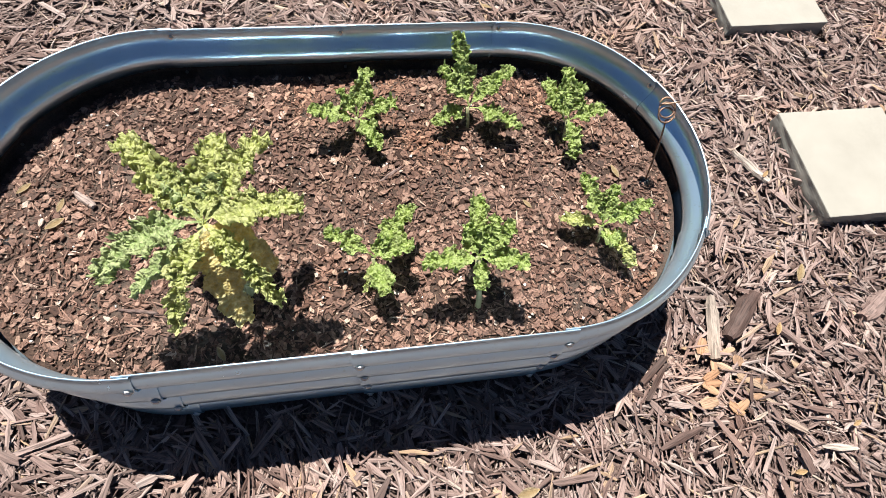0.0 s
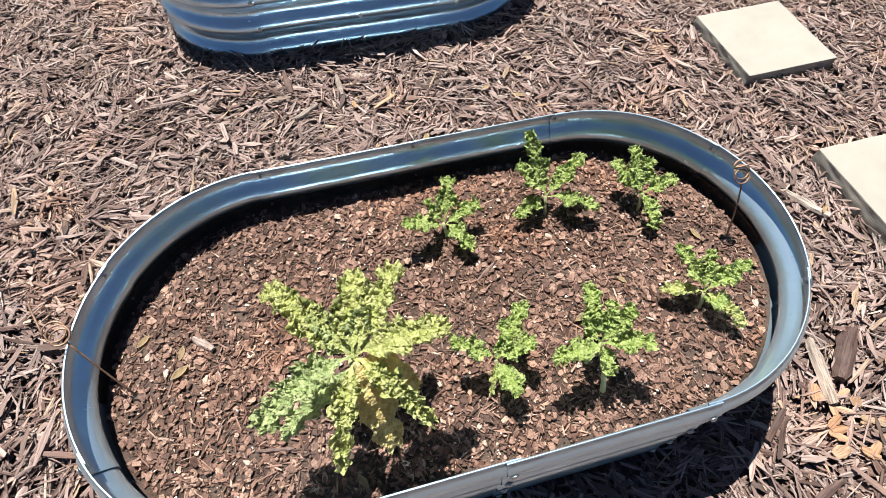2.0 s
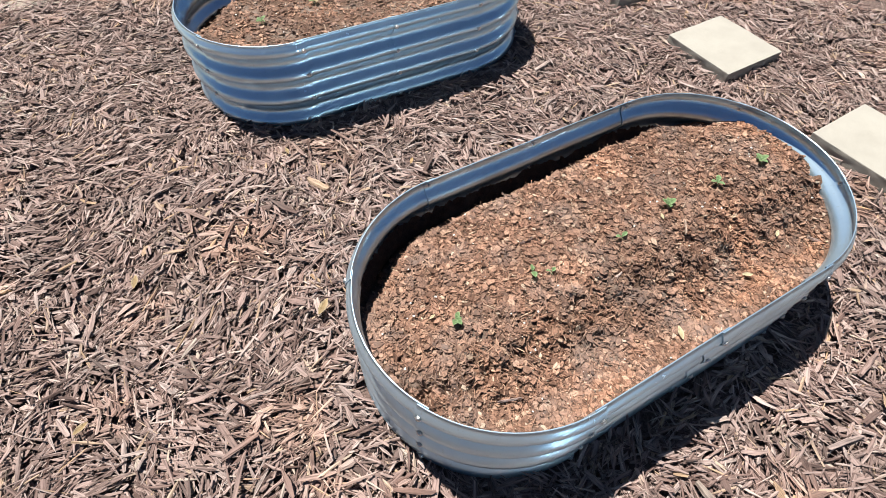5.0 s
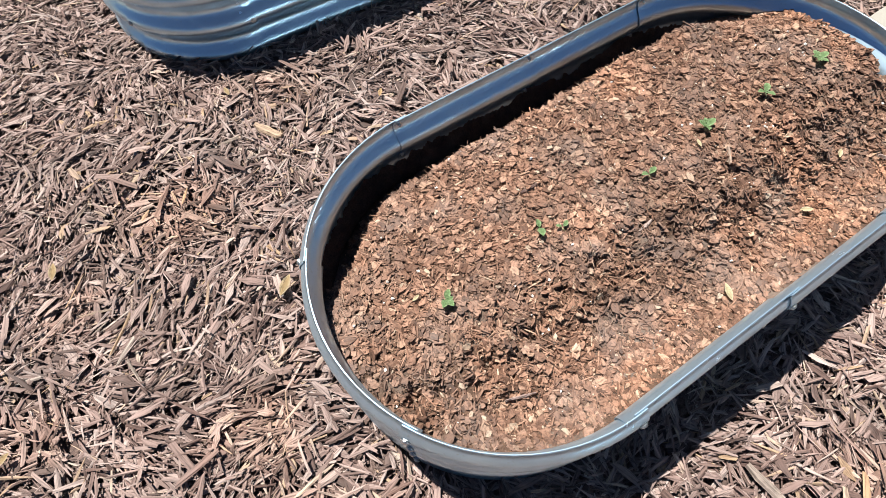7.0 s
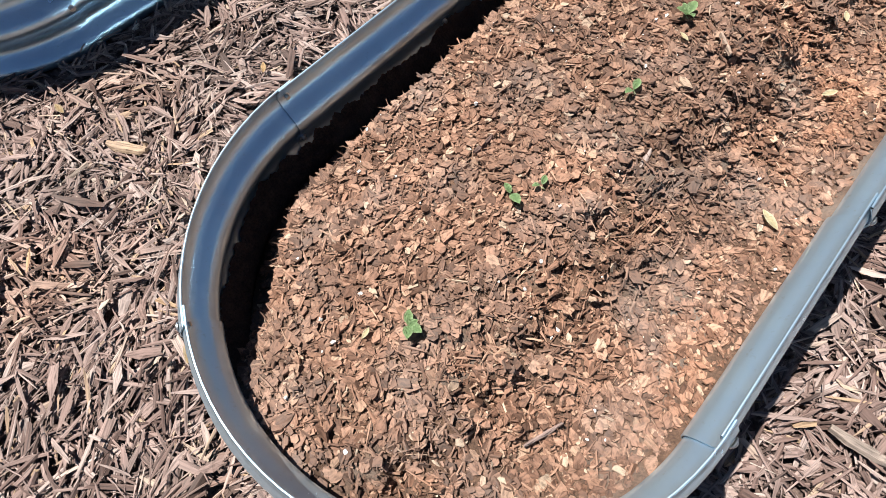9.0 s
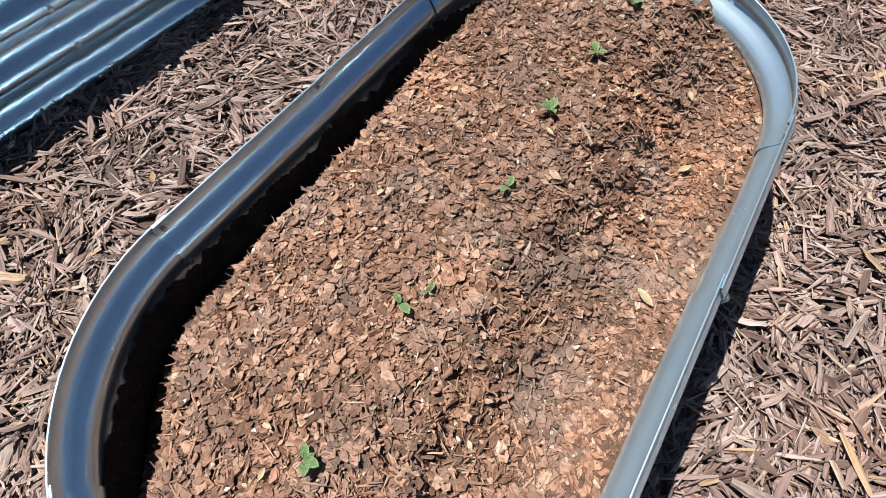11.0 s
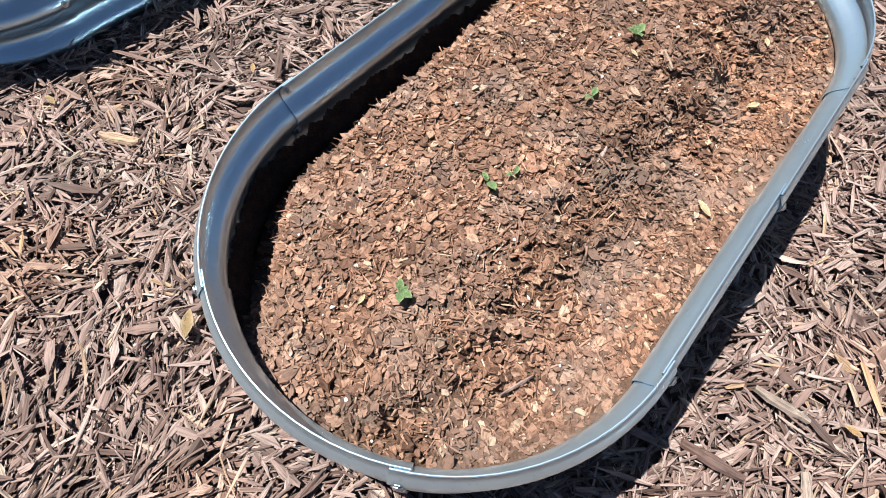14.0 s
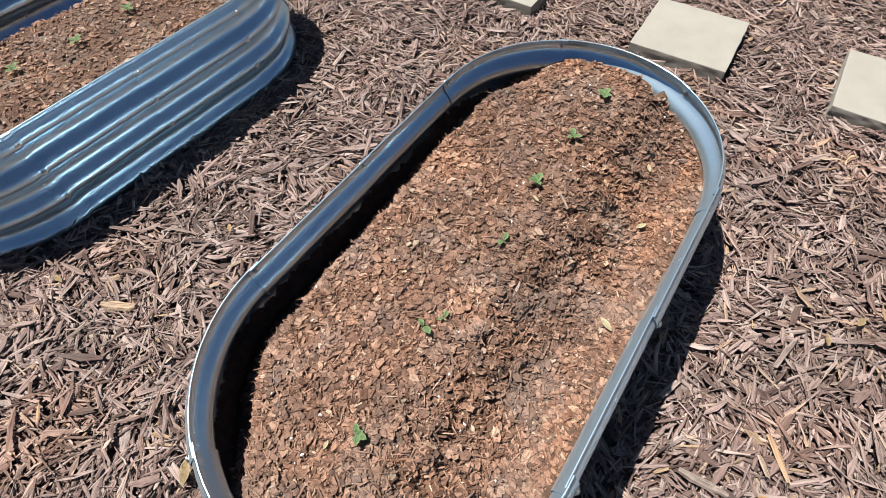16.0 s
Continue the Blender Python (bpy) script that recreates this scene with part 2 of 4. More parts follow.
def splinters(rng, n, lengths, widths, thick):
    """Arrays for n torn wood splinters, bent and ridged, round their own centres: verts (n, 9, 3) and grain (n, 9, 3)."""
    v = np.zeros((n, 3, 3, 3))
    bow, sag = rng.normal(0, 0.14, n), rng.normal(0, 0.35, n)
    for i, along in enumerate((-0.5, 0.0, 0.5)):
        wide = rng.uniform(0.8, 1.1, n) if i == 1 else rng.uniform(0.08, 0.9, n)
        mid = bow if i == 1 else rng.normal(0, 0.10, n)
        ridge = rng.uniform(-0.3, 0.3, n)
        for j in range(3):
            v[:, i, j, 0] = along + rng.uniform(-0.10, 0.10, n)
            v[:, i, j, 1] = mid + wide * (0.5, ridge, -0.5)[j]
            v[:, i, j, 2] = (sag if i == 1 else 0) + (0.0, 1.0, 0.0)[j] * wide * rng.uniform(0.25, 0.8, n)
    v = v.reshape(n, 9, 3) * np.stack([lengths, widths, thick], 1)[:, None]
    grain = v * np.array([14.0, 330.0, 330.0]) + rng.uniform(0, 500, (n, 1, 3))
    return v, grain


def flakes(rng, n, sizes):
    """Arrays for n irregular bark flakes: verts (n, 12, 3) and grain."""
    k = 6
    a = (np.arange(k) + rng.uniform(-0.35, 0.35, (n, k))) * (2 * np.pi / k)
    r = rng.uniform(0.48, 1.0, (n, k)) * 0.5
    v = np.zeros((n, 12, 3))
    stretch = rng.uniform(0.45, 0.95, (n, 1))
    for half, zz in ((0, 0.5), (1, -0.5)):
        v[:, half * k:half * k + k, 0] = r * np.cos(a)
        v[:, half * k:half * k + k, 1] = r * np.sin(a) * stretch
        v[:, half * k:half * k + k, 2] = zz * 0.10 + rng.uniform(-0.03, 0.03, (n, k))
    v *= sizes[:, None, None]
    grain = v * np.array([120.0, 300.0, 300.0]) + rng.uniform(0, 500, (n, 1, 3))
    return v, grain


FLAKE_FACES = np.array([(0, 1, 2, 3), (0, 3, 4, 5)] + [(i + 6, (i + 1) % 6 + 6, (i + 1) % 6, i) for i in range(6)])


def spread(name, v, grain, at, rot, faces):
    """One mesh out of many small pieces, each turned and set down at its place."""
    n, k = v.shape[:2]
    w = np.einsum("nij,nkj->nki", rot, v) + at[:, None]
    f = (faces[None] + (np.arange(n) * k)[:, None, None]).reshape(-1, faces.shape[1])
    return mesh_of(name, w.reshape(-1, 3), f, grain.reshape(-1, 3))


def hills(x, y, scale, seed):
    """Smooth pseudo-random height between about -1 and 1, for arrays."""
    r = np.random.RandomState(seed)
    out = np.zeros_like(x)
    for i in range(7):
        ang, ph, fr = r.uniform(0, 2 * np.pi), r.uniform(0, 2 * np.pi), scale * r.uniform(0.6, 2.2)
        out = out + np.sin(fr * (x * np.cos(ang) + y * np.sin(ang)) + ph + 1.3 * np.sin(0.7 * fr * (y * np.cos(ang) - x * np.sin(ang)) + ph))
    return out / 4.0


# ---- plan ----
RIM_H, SIDE, RADIUS = 0.300, 0.3134, 0.3125
BEDS = {  # centre x, y, turn in degrees, lift
    "kale": (0.0286, -1.4034, 1.1, 0.010),
    "near": (0.0, 0.0, 0.0, 0.0),
    "far": (-0.0569, 1.3106, -2.0, 0.0),
    "across": (2.436, 0.04, 0.0, 0.0),
}
PAVERS = [(1.31, -1.90, 1.5), (1.2759, -1.2763, 1.6), (1.2491, -0.6600, 1.9), (1.2111, -0.0472, 2.4), (1.2028, 0.6233, 0.9), (1.20, 1.235, 1.0)]
PAVER_SIZE, PAVER_TOP = 0.3075, 0.047


def bed_space(key, x, y):
    bx, by, turn, _ = BEDS[key]
    c, s = math.cos(radians(turn)), math.sin(radians(turn))
    return c * (x - bx) + s * (y - by), -s * (x - bx) + c * (y - by)


def outside_bed(key, x, y):
    """Distance outwards from the bed's wall, negative inside."""
    u, v = bed_space(key, x, y)
    return np.hypot(np.maximum(np.abs(u) - SIDE, 0), v) - RADIUS


def in_paver(x, y, grow=0.0):
    out = np.zeros(np.shape(x), bool)
    for px, py, turn in PAVERS:
        c, s = math.cos(radians(turn)), math.sin(radians(turn))
        u, v = c * (x - px) + s * (y - py), -s * (x - px) + c * (y - py)
        out |= np.maximum(np.abs(u), np.abs(v)) < PAVER_SIZE / 2 + grow
    return out


def sandiness(x, y):
    """0 in the mulch, 1 on the bare sand beyond its edge."""
    d = np.maximum(np.minimum(-1.36 - x, (y - 1.40) * 0.6), (y - 2.30) * 0.8) + 0.07 * hills(x, y, 5.0, 11)
    return np.clip(0.5 + d / 0.22, 0, 1)


def mulch_height(x, y):
    return 0.004 + 0.005 * hills(x, y, 6.0, 3) + 0.003 * hills(x, y, 17.0, 4)


# ---- ground ----
def build_ground():
    near_x, near_y = np.linspace(-3.6, 3.6, 121), np.linspace(-4.0, 4.4, 141)
    xs = np.concatenate([[-3000, -200, -30, -8], near_x, [8, 30, 200, 3000]])
    ys = np.concatenate([[-3000, -200, -30, -8], near_y, [8, 30, 200, 3000]])
    gx, gy = np.meshgrid(xs, ys)
    z = mulch_height(gx, gy) - 0.012
    z[(np.abs(gx) > 5) | (np.abs(gy) > 5)] = -0.012
    nx = len(xs)
    i, j = np.meshgrid(np.arange(nx - 1), np.arange(len(ys) - 1))
    a = (j * nx + i).ravel()
    mesh = mesh_of("ground", np.stack([gx, gy, z], -1).reshape(-1, 3), np.stack([a, a + 1, a + nx + 1, a + nx], 1))
    at = mesh.attributes.new("sandy", "FLOAT", "POINT")
    at.data.foreach_set("value", sandiness(gx, gy).astype(np.float32).ravel())
    mesh.shade_smooth()
    return tagged(link("ground", mesh, M_GROUND), "ground of brown wood mulch with pale sand along its edge", "ground", kind="structure")


ground = build_ground()


def trodden(x, y):
    """1 where the mulch lies thick between and round the beds, a tenth farther out."""
    near = (y > -2.3) & (y < 2.45) & (x > -1.75 + np.maximum(0, -0.2 - y) * 0.5) & (x < np.minimum(2.1 - np.maximum(0, y - 0.5) * 0.95, 2.1 - np.maximum(0, -0.8 - y) * 0.5))
    edge = np.minimum(np.minimum(y + 2.6, 3.0 - y), np.minimum(x + 2.3, 2.6 - x))
    return np.where(near, 1.0, np.clip(0.1 + 0.2 * hills(x, y, 4.0, 6), 0.02, 0.4) * np.clip(edge / 0.4, 0, 1))


def scatter_chips(rng, n, x0, x1, y0, y1):
    x, y = rng.uniform(x0, x1, n), rng.uniform(y0, y1, n)
    keep = ~in_paver(x, y, 0.004)
    for key in BEDS:
        keep &= outside_bed(key, x, y) > 0.022
    s = sandiness(x, y)
    keep &= (rng.uniform(0, 1, n) > s * 1.02) & (rng.uniform(0, 1, n) < trodden(x, y))
    return x[keep], y[keep]


def build_mulch():
    rng = np.random.RandomState(21)
    pieces = []
    for n, lo, hi, wl, wh, top, strands in ((30000, 0.03, 0.085, 0.008, 0.018, 0.005, 1), (114000, 0.012, 0.055, 0.0018, 0.005, 0.016, 3), (132000, 0.025, 0.090, 0.0025, 0.009, 0.022, 3), (26000, 0.015, 0.08, 0.007, 0.019, 0.020, 1)):
        x, y = scatter_chips(rng, n // strands, -2.2, 2.5, -2.75, 3.1)
        way = np.where(rng.uniform(0, 1, len(x)) < 0.5, 2.2 * hills(x, y, 7.0, 15) + rng.normal(0, 0.5, len(x)), rng.uniform(0, 2 * np.pi, len(x)))
        x, y, way = (np.repeat(c, strands) for c in (x, y, way))
        m = len(x)
        across = rng.normal(0, 1.1 * wh, m) * (strands > 1)
        along = rng.normal(0, 0.15 * hi, m) * (strands > 1)
        x, y = x - across * np.sin(way) + along * np.cos(way), y + across * np.cos(way) + along * np.sin(way)
        keep = ~in_paver(x, y, 0.002)
        for key in BEDS:
            keep &= outside_bed(key, x, y) > 0.018
        x, y, way = x[keep], y[keep], way[keep]
        m = len(x)
        length = rng.uniform(lo, hi, m) * rng.uniform(0.7, 1.0, m)
        width = rng.uniform(wl, wh, m)
        v, g = splinters(rng, m, length, width, np.clip(width * rng.uniform(0.2, 0.6, m), 0.001, 0.005))
        yaw = way + rng.normal(0, 0.2, m)
        rot = turns(yaw, rng.normal(0, 0.13, m), rng.normal(0, 0.30, m))
        z = mulch_height(x, y) + rng.uniform(0.0, top, m)
        pieces.append((v, g, np.stack([x, y, z], 1), rot))
    joined = [np.concatenate(c) for c in zip(*pieces)]
    mesh = spread("wood_mulch", *joined, SPLINTER_FACES)
    return tagged(link("wood_mulch", mesh, M_WOOD), "loose brown and grey shredded wood mulch on the ground", "mulch", kind="stuff")


build_mulch()

# ---- raised beds ----
SEAMS = [(-SIDE, -1), (0.0, -1), (SIDE, -1)]
STRAIGHT, ARC = SIDE, math.pi / 3 * RADIUS
CREST, PITCH, WAVE = RIM_H - 0.028, 0.086, 0.0115
TOTAL = 4 * STRAIGHT + 6 * ARC
LENGTHS = [STRAIGHT, STRAIGHT, ARC, ARC, ARC, STRAIGHT, STRAIGHT, ARC, ARC, ARC]


def bed_point(d):
    """Place and outward direction at the distance d along the wall, from the front's first seam."""
    d %= TOTAL
    if d < 2 * STRAIGHT:
        return Vector((-SIDE + d, -RADIUS, 0)), Vector((0, -1, 0))
    d -= 2 * STRAIGHT
    if d < 3 * ARC:
        a = -math.pi / 2 + d / RADIUS
        out = Vector((math.cos(a), math.sin(a), 0))
        return Vector((SIDE, 0, 0)) + out * RADIUS, out
    d -= 3 * ARC
    if d < 2 * STRAIGHT:
        return Vector((SIDE - d, RADIUS, 0)), Vector((0, 1, 0))
    d -= 2 * STRAIGHT
    a = math.pi / 2 + d / RADIUS
    out = Vector((math.cos(a), math.sin(a), 0))
    return Vector((-SIDE, 0, 0)) + out * RADIUS, out


def wave(z):
    return WAVE * math.cos(2 * math.pi * (CREST - z) / PITCH)


def wall_profile():
    """Closed outline of the corrugated sheet: outwards offset and height, with a rolled hem on top."""
    levels = [0.004 + (RIM_H - 0.008) * i / 40 for i in range(41)]
    outer = [(wave(z) + 0.0007, z) for z in levels]
    top = wave(levels[-1])
    hem = [(top + 0.0015 * math.cos(a), levels[-1] + 0.0014 + 0.0014 * math.sin(a)) for a in (-0.5, 0.1, 0.65, 1.15, 1.57, 2.0, 2.5, 3.05, 3.64)]
    inner = [(wave(z) - 0.0007, z) for z in reversed(levels)]
    return outer + hem + inner


def wall_panel(start, length, lift, drop):
    bm = bmesh.new()
    profile = wall_profile()
    steps = 16
    rings = []
    for i in range(steps + 1):
        p, out = bed_point(start + length * i / steps)
        rings.append([bm.verts.new(p + out * (o + lift) + Vector((0, 0, z + drop))) for o, z in profile])
    k = len(profile)
    for a, b in zip(rings, rings[1:]):
        for i in range(k):
            bm.faces.new((a[i], b[i], b[(i + 1) % k], a[(i + 1) % k]))
    half = 41
    for ring, flip in ((rings[0], False), (rings[-1], True)):
        for i in range(half - 1):
            quad = [bm.verts.new(ring[c].co) for c in (i, i + 1, k - 2 - i, k - 1 - i)]
            bm.faces.new(quad[::-1] if flip else quad)
    return bm


def bolt_mesh():
    """Domed head on a washer outside, a hexagonal nut with its shank inside; x points outwards."""
    bm = bmesh.new()
    for radius, x0, x1, sides in ((0.0068, 0.0, 0.0012, 14), (0.0058, -0.0055, -0.0012, 6), (0.003, -0.011, -0.0055, 8)):
        rings = [[bm.verts.new((x, radius * math.cos(2 * math.pi * i / sides), radius * math.sin(2 * math.pi * i / sides))) for i in range(sides)] for x in (x0, x1)]
        for i in range(sides):
            bm.faces.new((rings[0][i], rings[0][(i + 1) % sides], rings[1][(i + 1) % sides], rings[1][i]))
        bm.faces.new(rings[0][::-1])
        bm.faces.new(rings[1])
    rows = [[bm.verts.new((0.0012 + 0.0034 * math.sin(e), 0.0052 * math.cos(e) * math.cos(a), 0.0052 * math.cos(e) * math.sin(a)))
             for a in [2 * math.pi * i / 12 for i in range(12)]] for e in (0.0, 0.5, 1.0)]
    for a, b in zip(rows, rows[1:]):
        for i in range(12):
            bm.faces.new((a[i], a[(i + 1) % 12], b[(i + 1) % 12], b[i]))
    bm.faces.new(rows[-1])
    mesh = bpy.data.meshes.new("bolt")
    bm.to_mesh(mesh)
    bm.free()
    mesh.materials.append(M_BOLT)
    return mesh


def raised_bed():
    bed = new("raised_garden_bed")
    rng = random.Random(5)
    bolt = bolt_mesh()
    start = 0.0
    for i, length in enumerate(LENGTHS):
        over = 0.011
        panel = part("wall_panel", wall_panel(start - over, length + 2 * over, 0.0026 if i % 2 else -0.0006, rng.uniform(-0.0015, 0.001)), M_STEEL, bed, smooth=True)
        for row in range(4):
            z = CREST - row * PITCH
            if z < 0.01:
                continue
            p, out = bed_point(start + rng.uniform(-0.0015, 0.0015))
            ob = new("bolt", bolt)
            ob.parent = panel
            ob.matrix_basis = Matrix.Translation(p + out * (wave(z) + 0.0036) + Vector((0, 0, z))) @ Matrix.Rotation(math.atan2(out.y, out.x), 4, "Z")
        start += length
    return bed


BED_LABELS = {
    "kale": "oval galvanised corrugated steel raised bed planted with kale",
    "near": "oval galvanised corrugated steel raised bed with bark soil and seedlings",
    "far": "oval galvanised corrugated steel raised bed filled with bark soil",
    "across": "oval galvanised corrugated steel raised bed beyond the stepping stones",
}
first_bed = raised_bed()


def bed_pose(key):
    bx, by, turn, lift = BEDS[key]
    return pose(bx, by, lift, 0, 0, turn)


for key, label in BED_LABELS.items():
    bed = first_bed if key == "kale" else copy_thing(first_bed, bed_pose(key))
    tagged(bed, label, "raised bed", "raised garden beds")
first_bed.matrix_basis = bed_pose("kale")

# ---- soil in the beds ----


def soil_height(key, u, v):
    """Height of the fill in a bed, in the bed's own plan."""
    gap = RADIUS - np.hypot(np.maximum(np.abs(u) - SIDE, 0), v)
    if key == "kale":
        z = 0.180 + 0.020 * np.clip(gap / 0.09, 0, 1) + 0.005 * hills(u, v, 14.0, 8)
    elif key == "near":
        heap = 1 / (1 + np.exp(-(v + 0.150 + 0.012 * np.sin(9 * u)) / 0.032))
        crest = 0.224 + 0.040 * np.clip(u + 0.25, -0.25, 0.65)
        low = 0.172 + 0.048 * np.clip(1 - (gap - 0.004) / 0.075, 0, 1) ** 1.5
        z = low + (crest - low) * heap + 0.005 * hills(u, v, 16.0, 9) + (0.0012 + 0.014 * np.exp(-((v + 0.12) / 0.075) ** 2)) * hills(u, v, 75.0, 13)
        trench = np.clip((v - 0.08) / 0.12, 0, 1) * np.clip((0.62 - u) / 0.2, 0, 1)
        z = z - 0.10 * trench * np.clip(1 - (gap + 0.006 * hills(u, v, 40.0, 17) - 0.030) / 0.055, 0, 1)
    else:
        z = 0.195 + 0.022 * np.clip(gap / 0.12, 0, 1) + 0.006 * hills(u, v, 13.0, 10)
        z = z - 0.09 * np.clip((v - 0.02) / 0.12, 0, 1) * np.clip(1 - (gap - 0.02) / 0.11, 0, 1)
    return z + 0.0025 * hills(u, v, 70.0, 12)


def build_soil(key, material, label):
    nx, ny, r = 120, 60, RADIUS - 0.004
    ends = -np.cos(np.linspace(0, np.pi, nx)) * (SIDE + r)
    reach = np.where(np.abs(ends) <= SIDE, r, np.sqrt(np.maximum(r * r - np.maximum(np.abs(ends) - SIDE, 0) ** 2, 1e-6)))
    t = np.linspace(-1, 1, ny)
    u, v = np.repeat(ends[:, None], ny, 1), reach[:, None] * t[None]
    z = soil_height(key, u, v)
    i, j = np.meshgrid(np.arange(nx - 1), np.arange(ny - 1), indexing="ij")
    a = (i * ny + j).ravel()
    mesh = mesh_of("bed_soil", np.stack([u, v, z], -1).reshape(-1, 3), np.stack([a, a + ny, a + ny + 1, a + 1], 1))
    mesh.shade_smooth()
    ob = tagged(link("bed_soil", mesh, material), label, "soil", kind="stuff")
    ob.matrix_basis = bed_pose(key)
    return ob


def flake_places(rng, n, key, wall=0.012):
    u, v = rng.uniform(-SIDE - RADIUS, SIDE + RADIUS, n), rng.uniform(-RADIUS, RADIUS, n)
    keep = RADIUS - np.hypot(np.maximum(np.abs(u) - SIDE, 0), v) > wall
    return u[keep], v[keep]


def specks(key, soil, rng):
    """White grains of perlite lying about in the soil."""
    u, v = flake_places(rng, 150, key, 0.02)
    m = len(u)
    shape, grain = flakes(rng, m, 0.003 + 0.005 * rng.uniform(0, 1, m) ** 2)
    shape[:, :, 2] *= 4.0
    rot = turns(rng.uniform(0, 6.28, m), rng.normal(0, 0.4, m), rng.normal(0, 0.4, m))
    at = np.stack([u, v, soil_height(key, u, v) + 0.006], 1)
    ob = link("perlite", spread("perlite", shape, grain, at, rot, FLAKE_FACES), M_PERLITE, soil, "white grains of perlite")
    ob["kind"] = "stuff"


def build_flakes(key, soil, n, material, seed):
    rng = np.random.RandomState(seed)
    u, v = flake_places(rng, n, key)
    m = len(u)
    size = (0.0046 + 0.019 * rng.uniform(0, 1, m) ** 2.7) if key == "kale" else (0.0048 + 0.022 * rng.uniform(0, 1, m) ** 2.9)
    shape, grain = flakes(rng, m, size)
    loose = 0.29 + (0.45 * np.exp(-((v + 0.125) / 0.055) ** 2) if key == "near" else 0.0)
    rot = turns(rng.uniform(0, 6.28, m), rng.normal(0, 1, m) * loose, rng.normal(0, 1, m) * loose)
    at = np.stack([u, v, soil_height(key, u, v) + rng.uniform(0.0, 0.005, m)], 1)
    ob = link("bark_flakes", spread("bark_flakes", shape, grain, at, rot, FLAKE_FACES), material, soil)
    ob["kind"] = "stuff"
    # shreds of fibre among the flakes
    u, v = flake_places(rng, n // (6 if key == "near" else 4), key, 0.03)
    m = len(u)
    length = rng.uniform(0.008, 0.035, m)
    shape, grain = splinters(rng, m, length, rng.uniform(0.0012, 0.004, m), rng.uniform(0.001, 0.002, m))
    rot = turns(rng.uniform(0, 6.28, m), rng.normal(0, 0.22, m), rng.normal(0, 0.3, m))
    at = np.stack([u, v, soil_height(key, u, v) + rng.uniform(0.001, 0.006, m)], 1)
    specks(key, soil, rng)
    ob = link("bark_shreds", spread("bark_shreds", shape, grain, at, rot, SPLINTER_FACES), material, soil)
    ob["kind"] = "stuff"


soil_kale = build_soil("kale", M_SOIL_DARK, "dark brown bark soil filling the kale bed")
soil_near = build_soil("near", M_SOIL, "reddish brown bark soil heaped in the raised bed")
soil_far = build_soil("far", M_SOIL, "reddish brown bark soil filling the far raised bed")
soil_across = build_soil("across", M_SOIL, "bark soil in the raised bed across the path")
build_flakes("kale", soil_kale, 24000, M_BARK_DARK, 31)
build_flakes("near", soil_near, 42000, M_BARK, 32)
build_flakes("far", soil_far, 12000, M_BARK, 33)
build_flakes("across", soil_across, 1500, M_BARK, 34)

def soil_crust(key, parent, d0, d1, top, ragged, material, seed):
    """Dried soil sticking to the inside of the wall, its dark colour standing for shade too, with a ragged upper edge.
    """
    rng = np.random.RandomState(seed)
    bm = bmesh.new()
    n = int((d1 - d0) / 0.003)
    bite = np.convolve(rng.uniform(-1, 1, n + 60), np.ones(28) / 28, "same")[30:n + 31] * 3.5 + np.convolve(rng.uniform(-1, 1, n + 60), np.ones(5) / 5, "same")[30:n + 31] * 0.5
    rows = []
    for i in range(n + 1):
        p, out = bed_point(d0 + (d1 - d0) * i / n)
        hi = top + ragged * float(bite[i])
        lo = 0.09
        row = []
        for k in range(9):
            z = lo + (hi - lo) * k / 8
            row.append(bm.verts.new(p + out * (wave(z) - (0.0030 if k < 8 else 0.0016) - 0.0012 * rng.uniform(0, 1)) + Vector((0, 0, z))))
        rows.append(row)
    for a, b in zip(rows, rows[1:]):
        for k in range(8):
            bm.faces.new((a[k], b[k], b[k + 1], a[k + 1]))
    return part("soil_crust", bm, material, parent, "dark strip on the inner steel standing for dried soil and shade")


BACK0 = 2 * STRAIGHT + 3 * ARC
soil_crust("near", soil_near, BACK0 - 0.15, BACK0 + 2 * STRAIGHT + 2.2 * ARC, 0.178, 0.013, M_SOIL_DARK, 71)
# The kale bed's strip stands in for shaded steel mirroring dark soil.
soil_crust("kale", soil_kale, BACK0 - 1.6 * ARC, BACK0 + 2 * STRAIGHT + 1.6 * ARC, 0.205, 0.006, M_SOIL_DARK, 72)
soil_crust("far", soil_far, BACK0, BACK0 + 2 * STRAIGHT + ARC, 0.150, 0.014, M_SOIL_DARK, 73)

# ---- stepping stones ----


def paver(x, y, turn, rng):
    bm = bmesh.new()
    bmesh.ops.create_cube(bm, size=1.0)
    bmesh.ops.scale(bm, vec=(PAVER_SIZE, PAVER_SIZE, PAVER_TOP + 0.006), verts=bm.verts)
    bmesh.ops.subdivide_edges(bm, edges=bm.edges[:], cuts=9, use_grid_fill=True)
    sharp = [e for e in bm.edges if len(e.link_faces) == 2 and e.calc_face_angle() > 1.0]
    bmesh.ops.bevel(bm, geom=sharp, offset=0.003, segments=2, profile=0.6, affect="EDGES")
    for v in bm.verts:
        k = 0.0016 * noise.noise(v.co * 60 + Vector((x * 9, y * 9, 0)))
        side = max(abs(v.co.x), abs(v.co.y)) > PAVER_SIZE / 2 - 0.004
        v.co += Vector((v.co.x, v.co.y, 0)).normalized() * (k * 1.3 if side else 0) + Vector((0, 0, k * (0.9 if side else 0.3)))
    ob = part("stepping_stone", bm, M_PAVER)
    ob.matrix_basis = pose(x, y, (PAVER_TOP - 0.006) / 2, rng.uniform(-0.6, 0.6), rng.uniform(-0.6, 0.6), turn)
    return tagged(ob, "square cream concrete stepping stone set in wood mulch", "paver", "stepping stones")


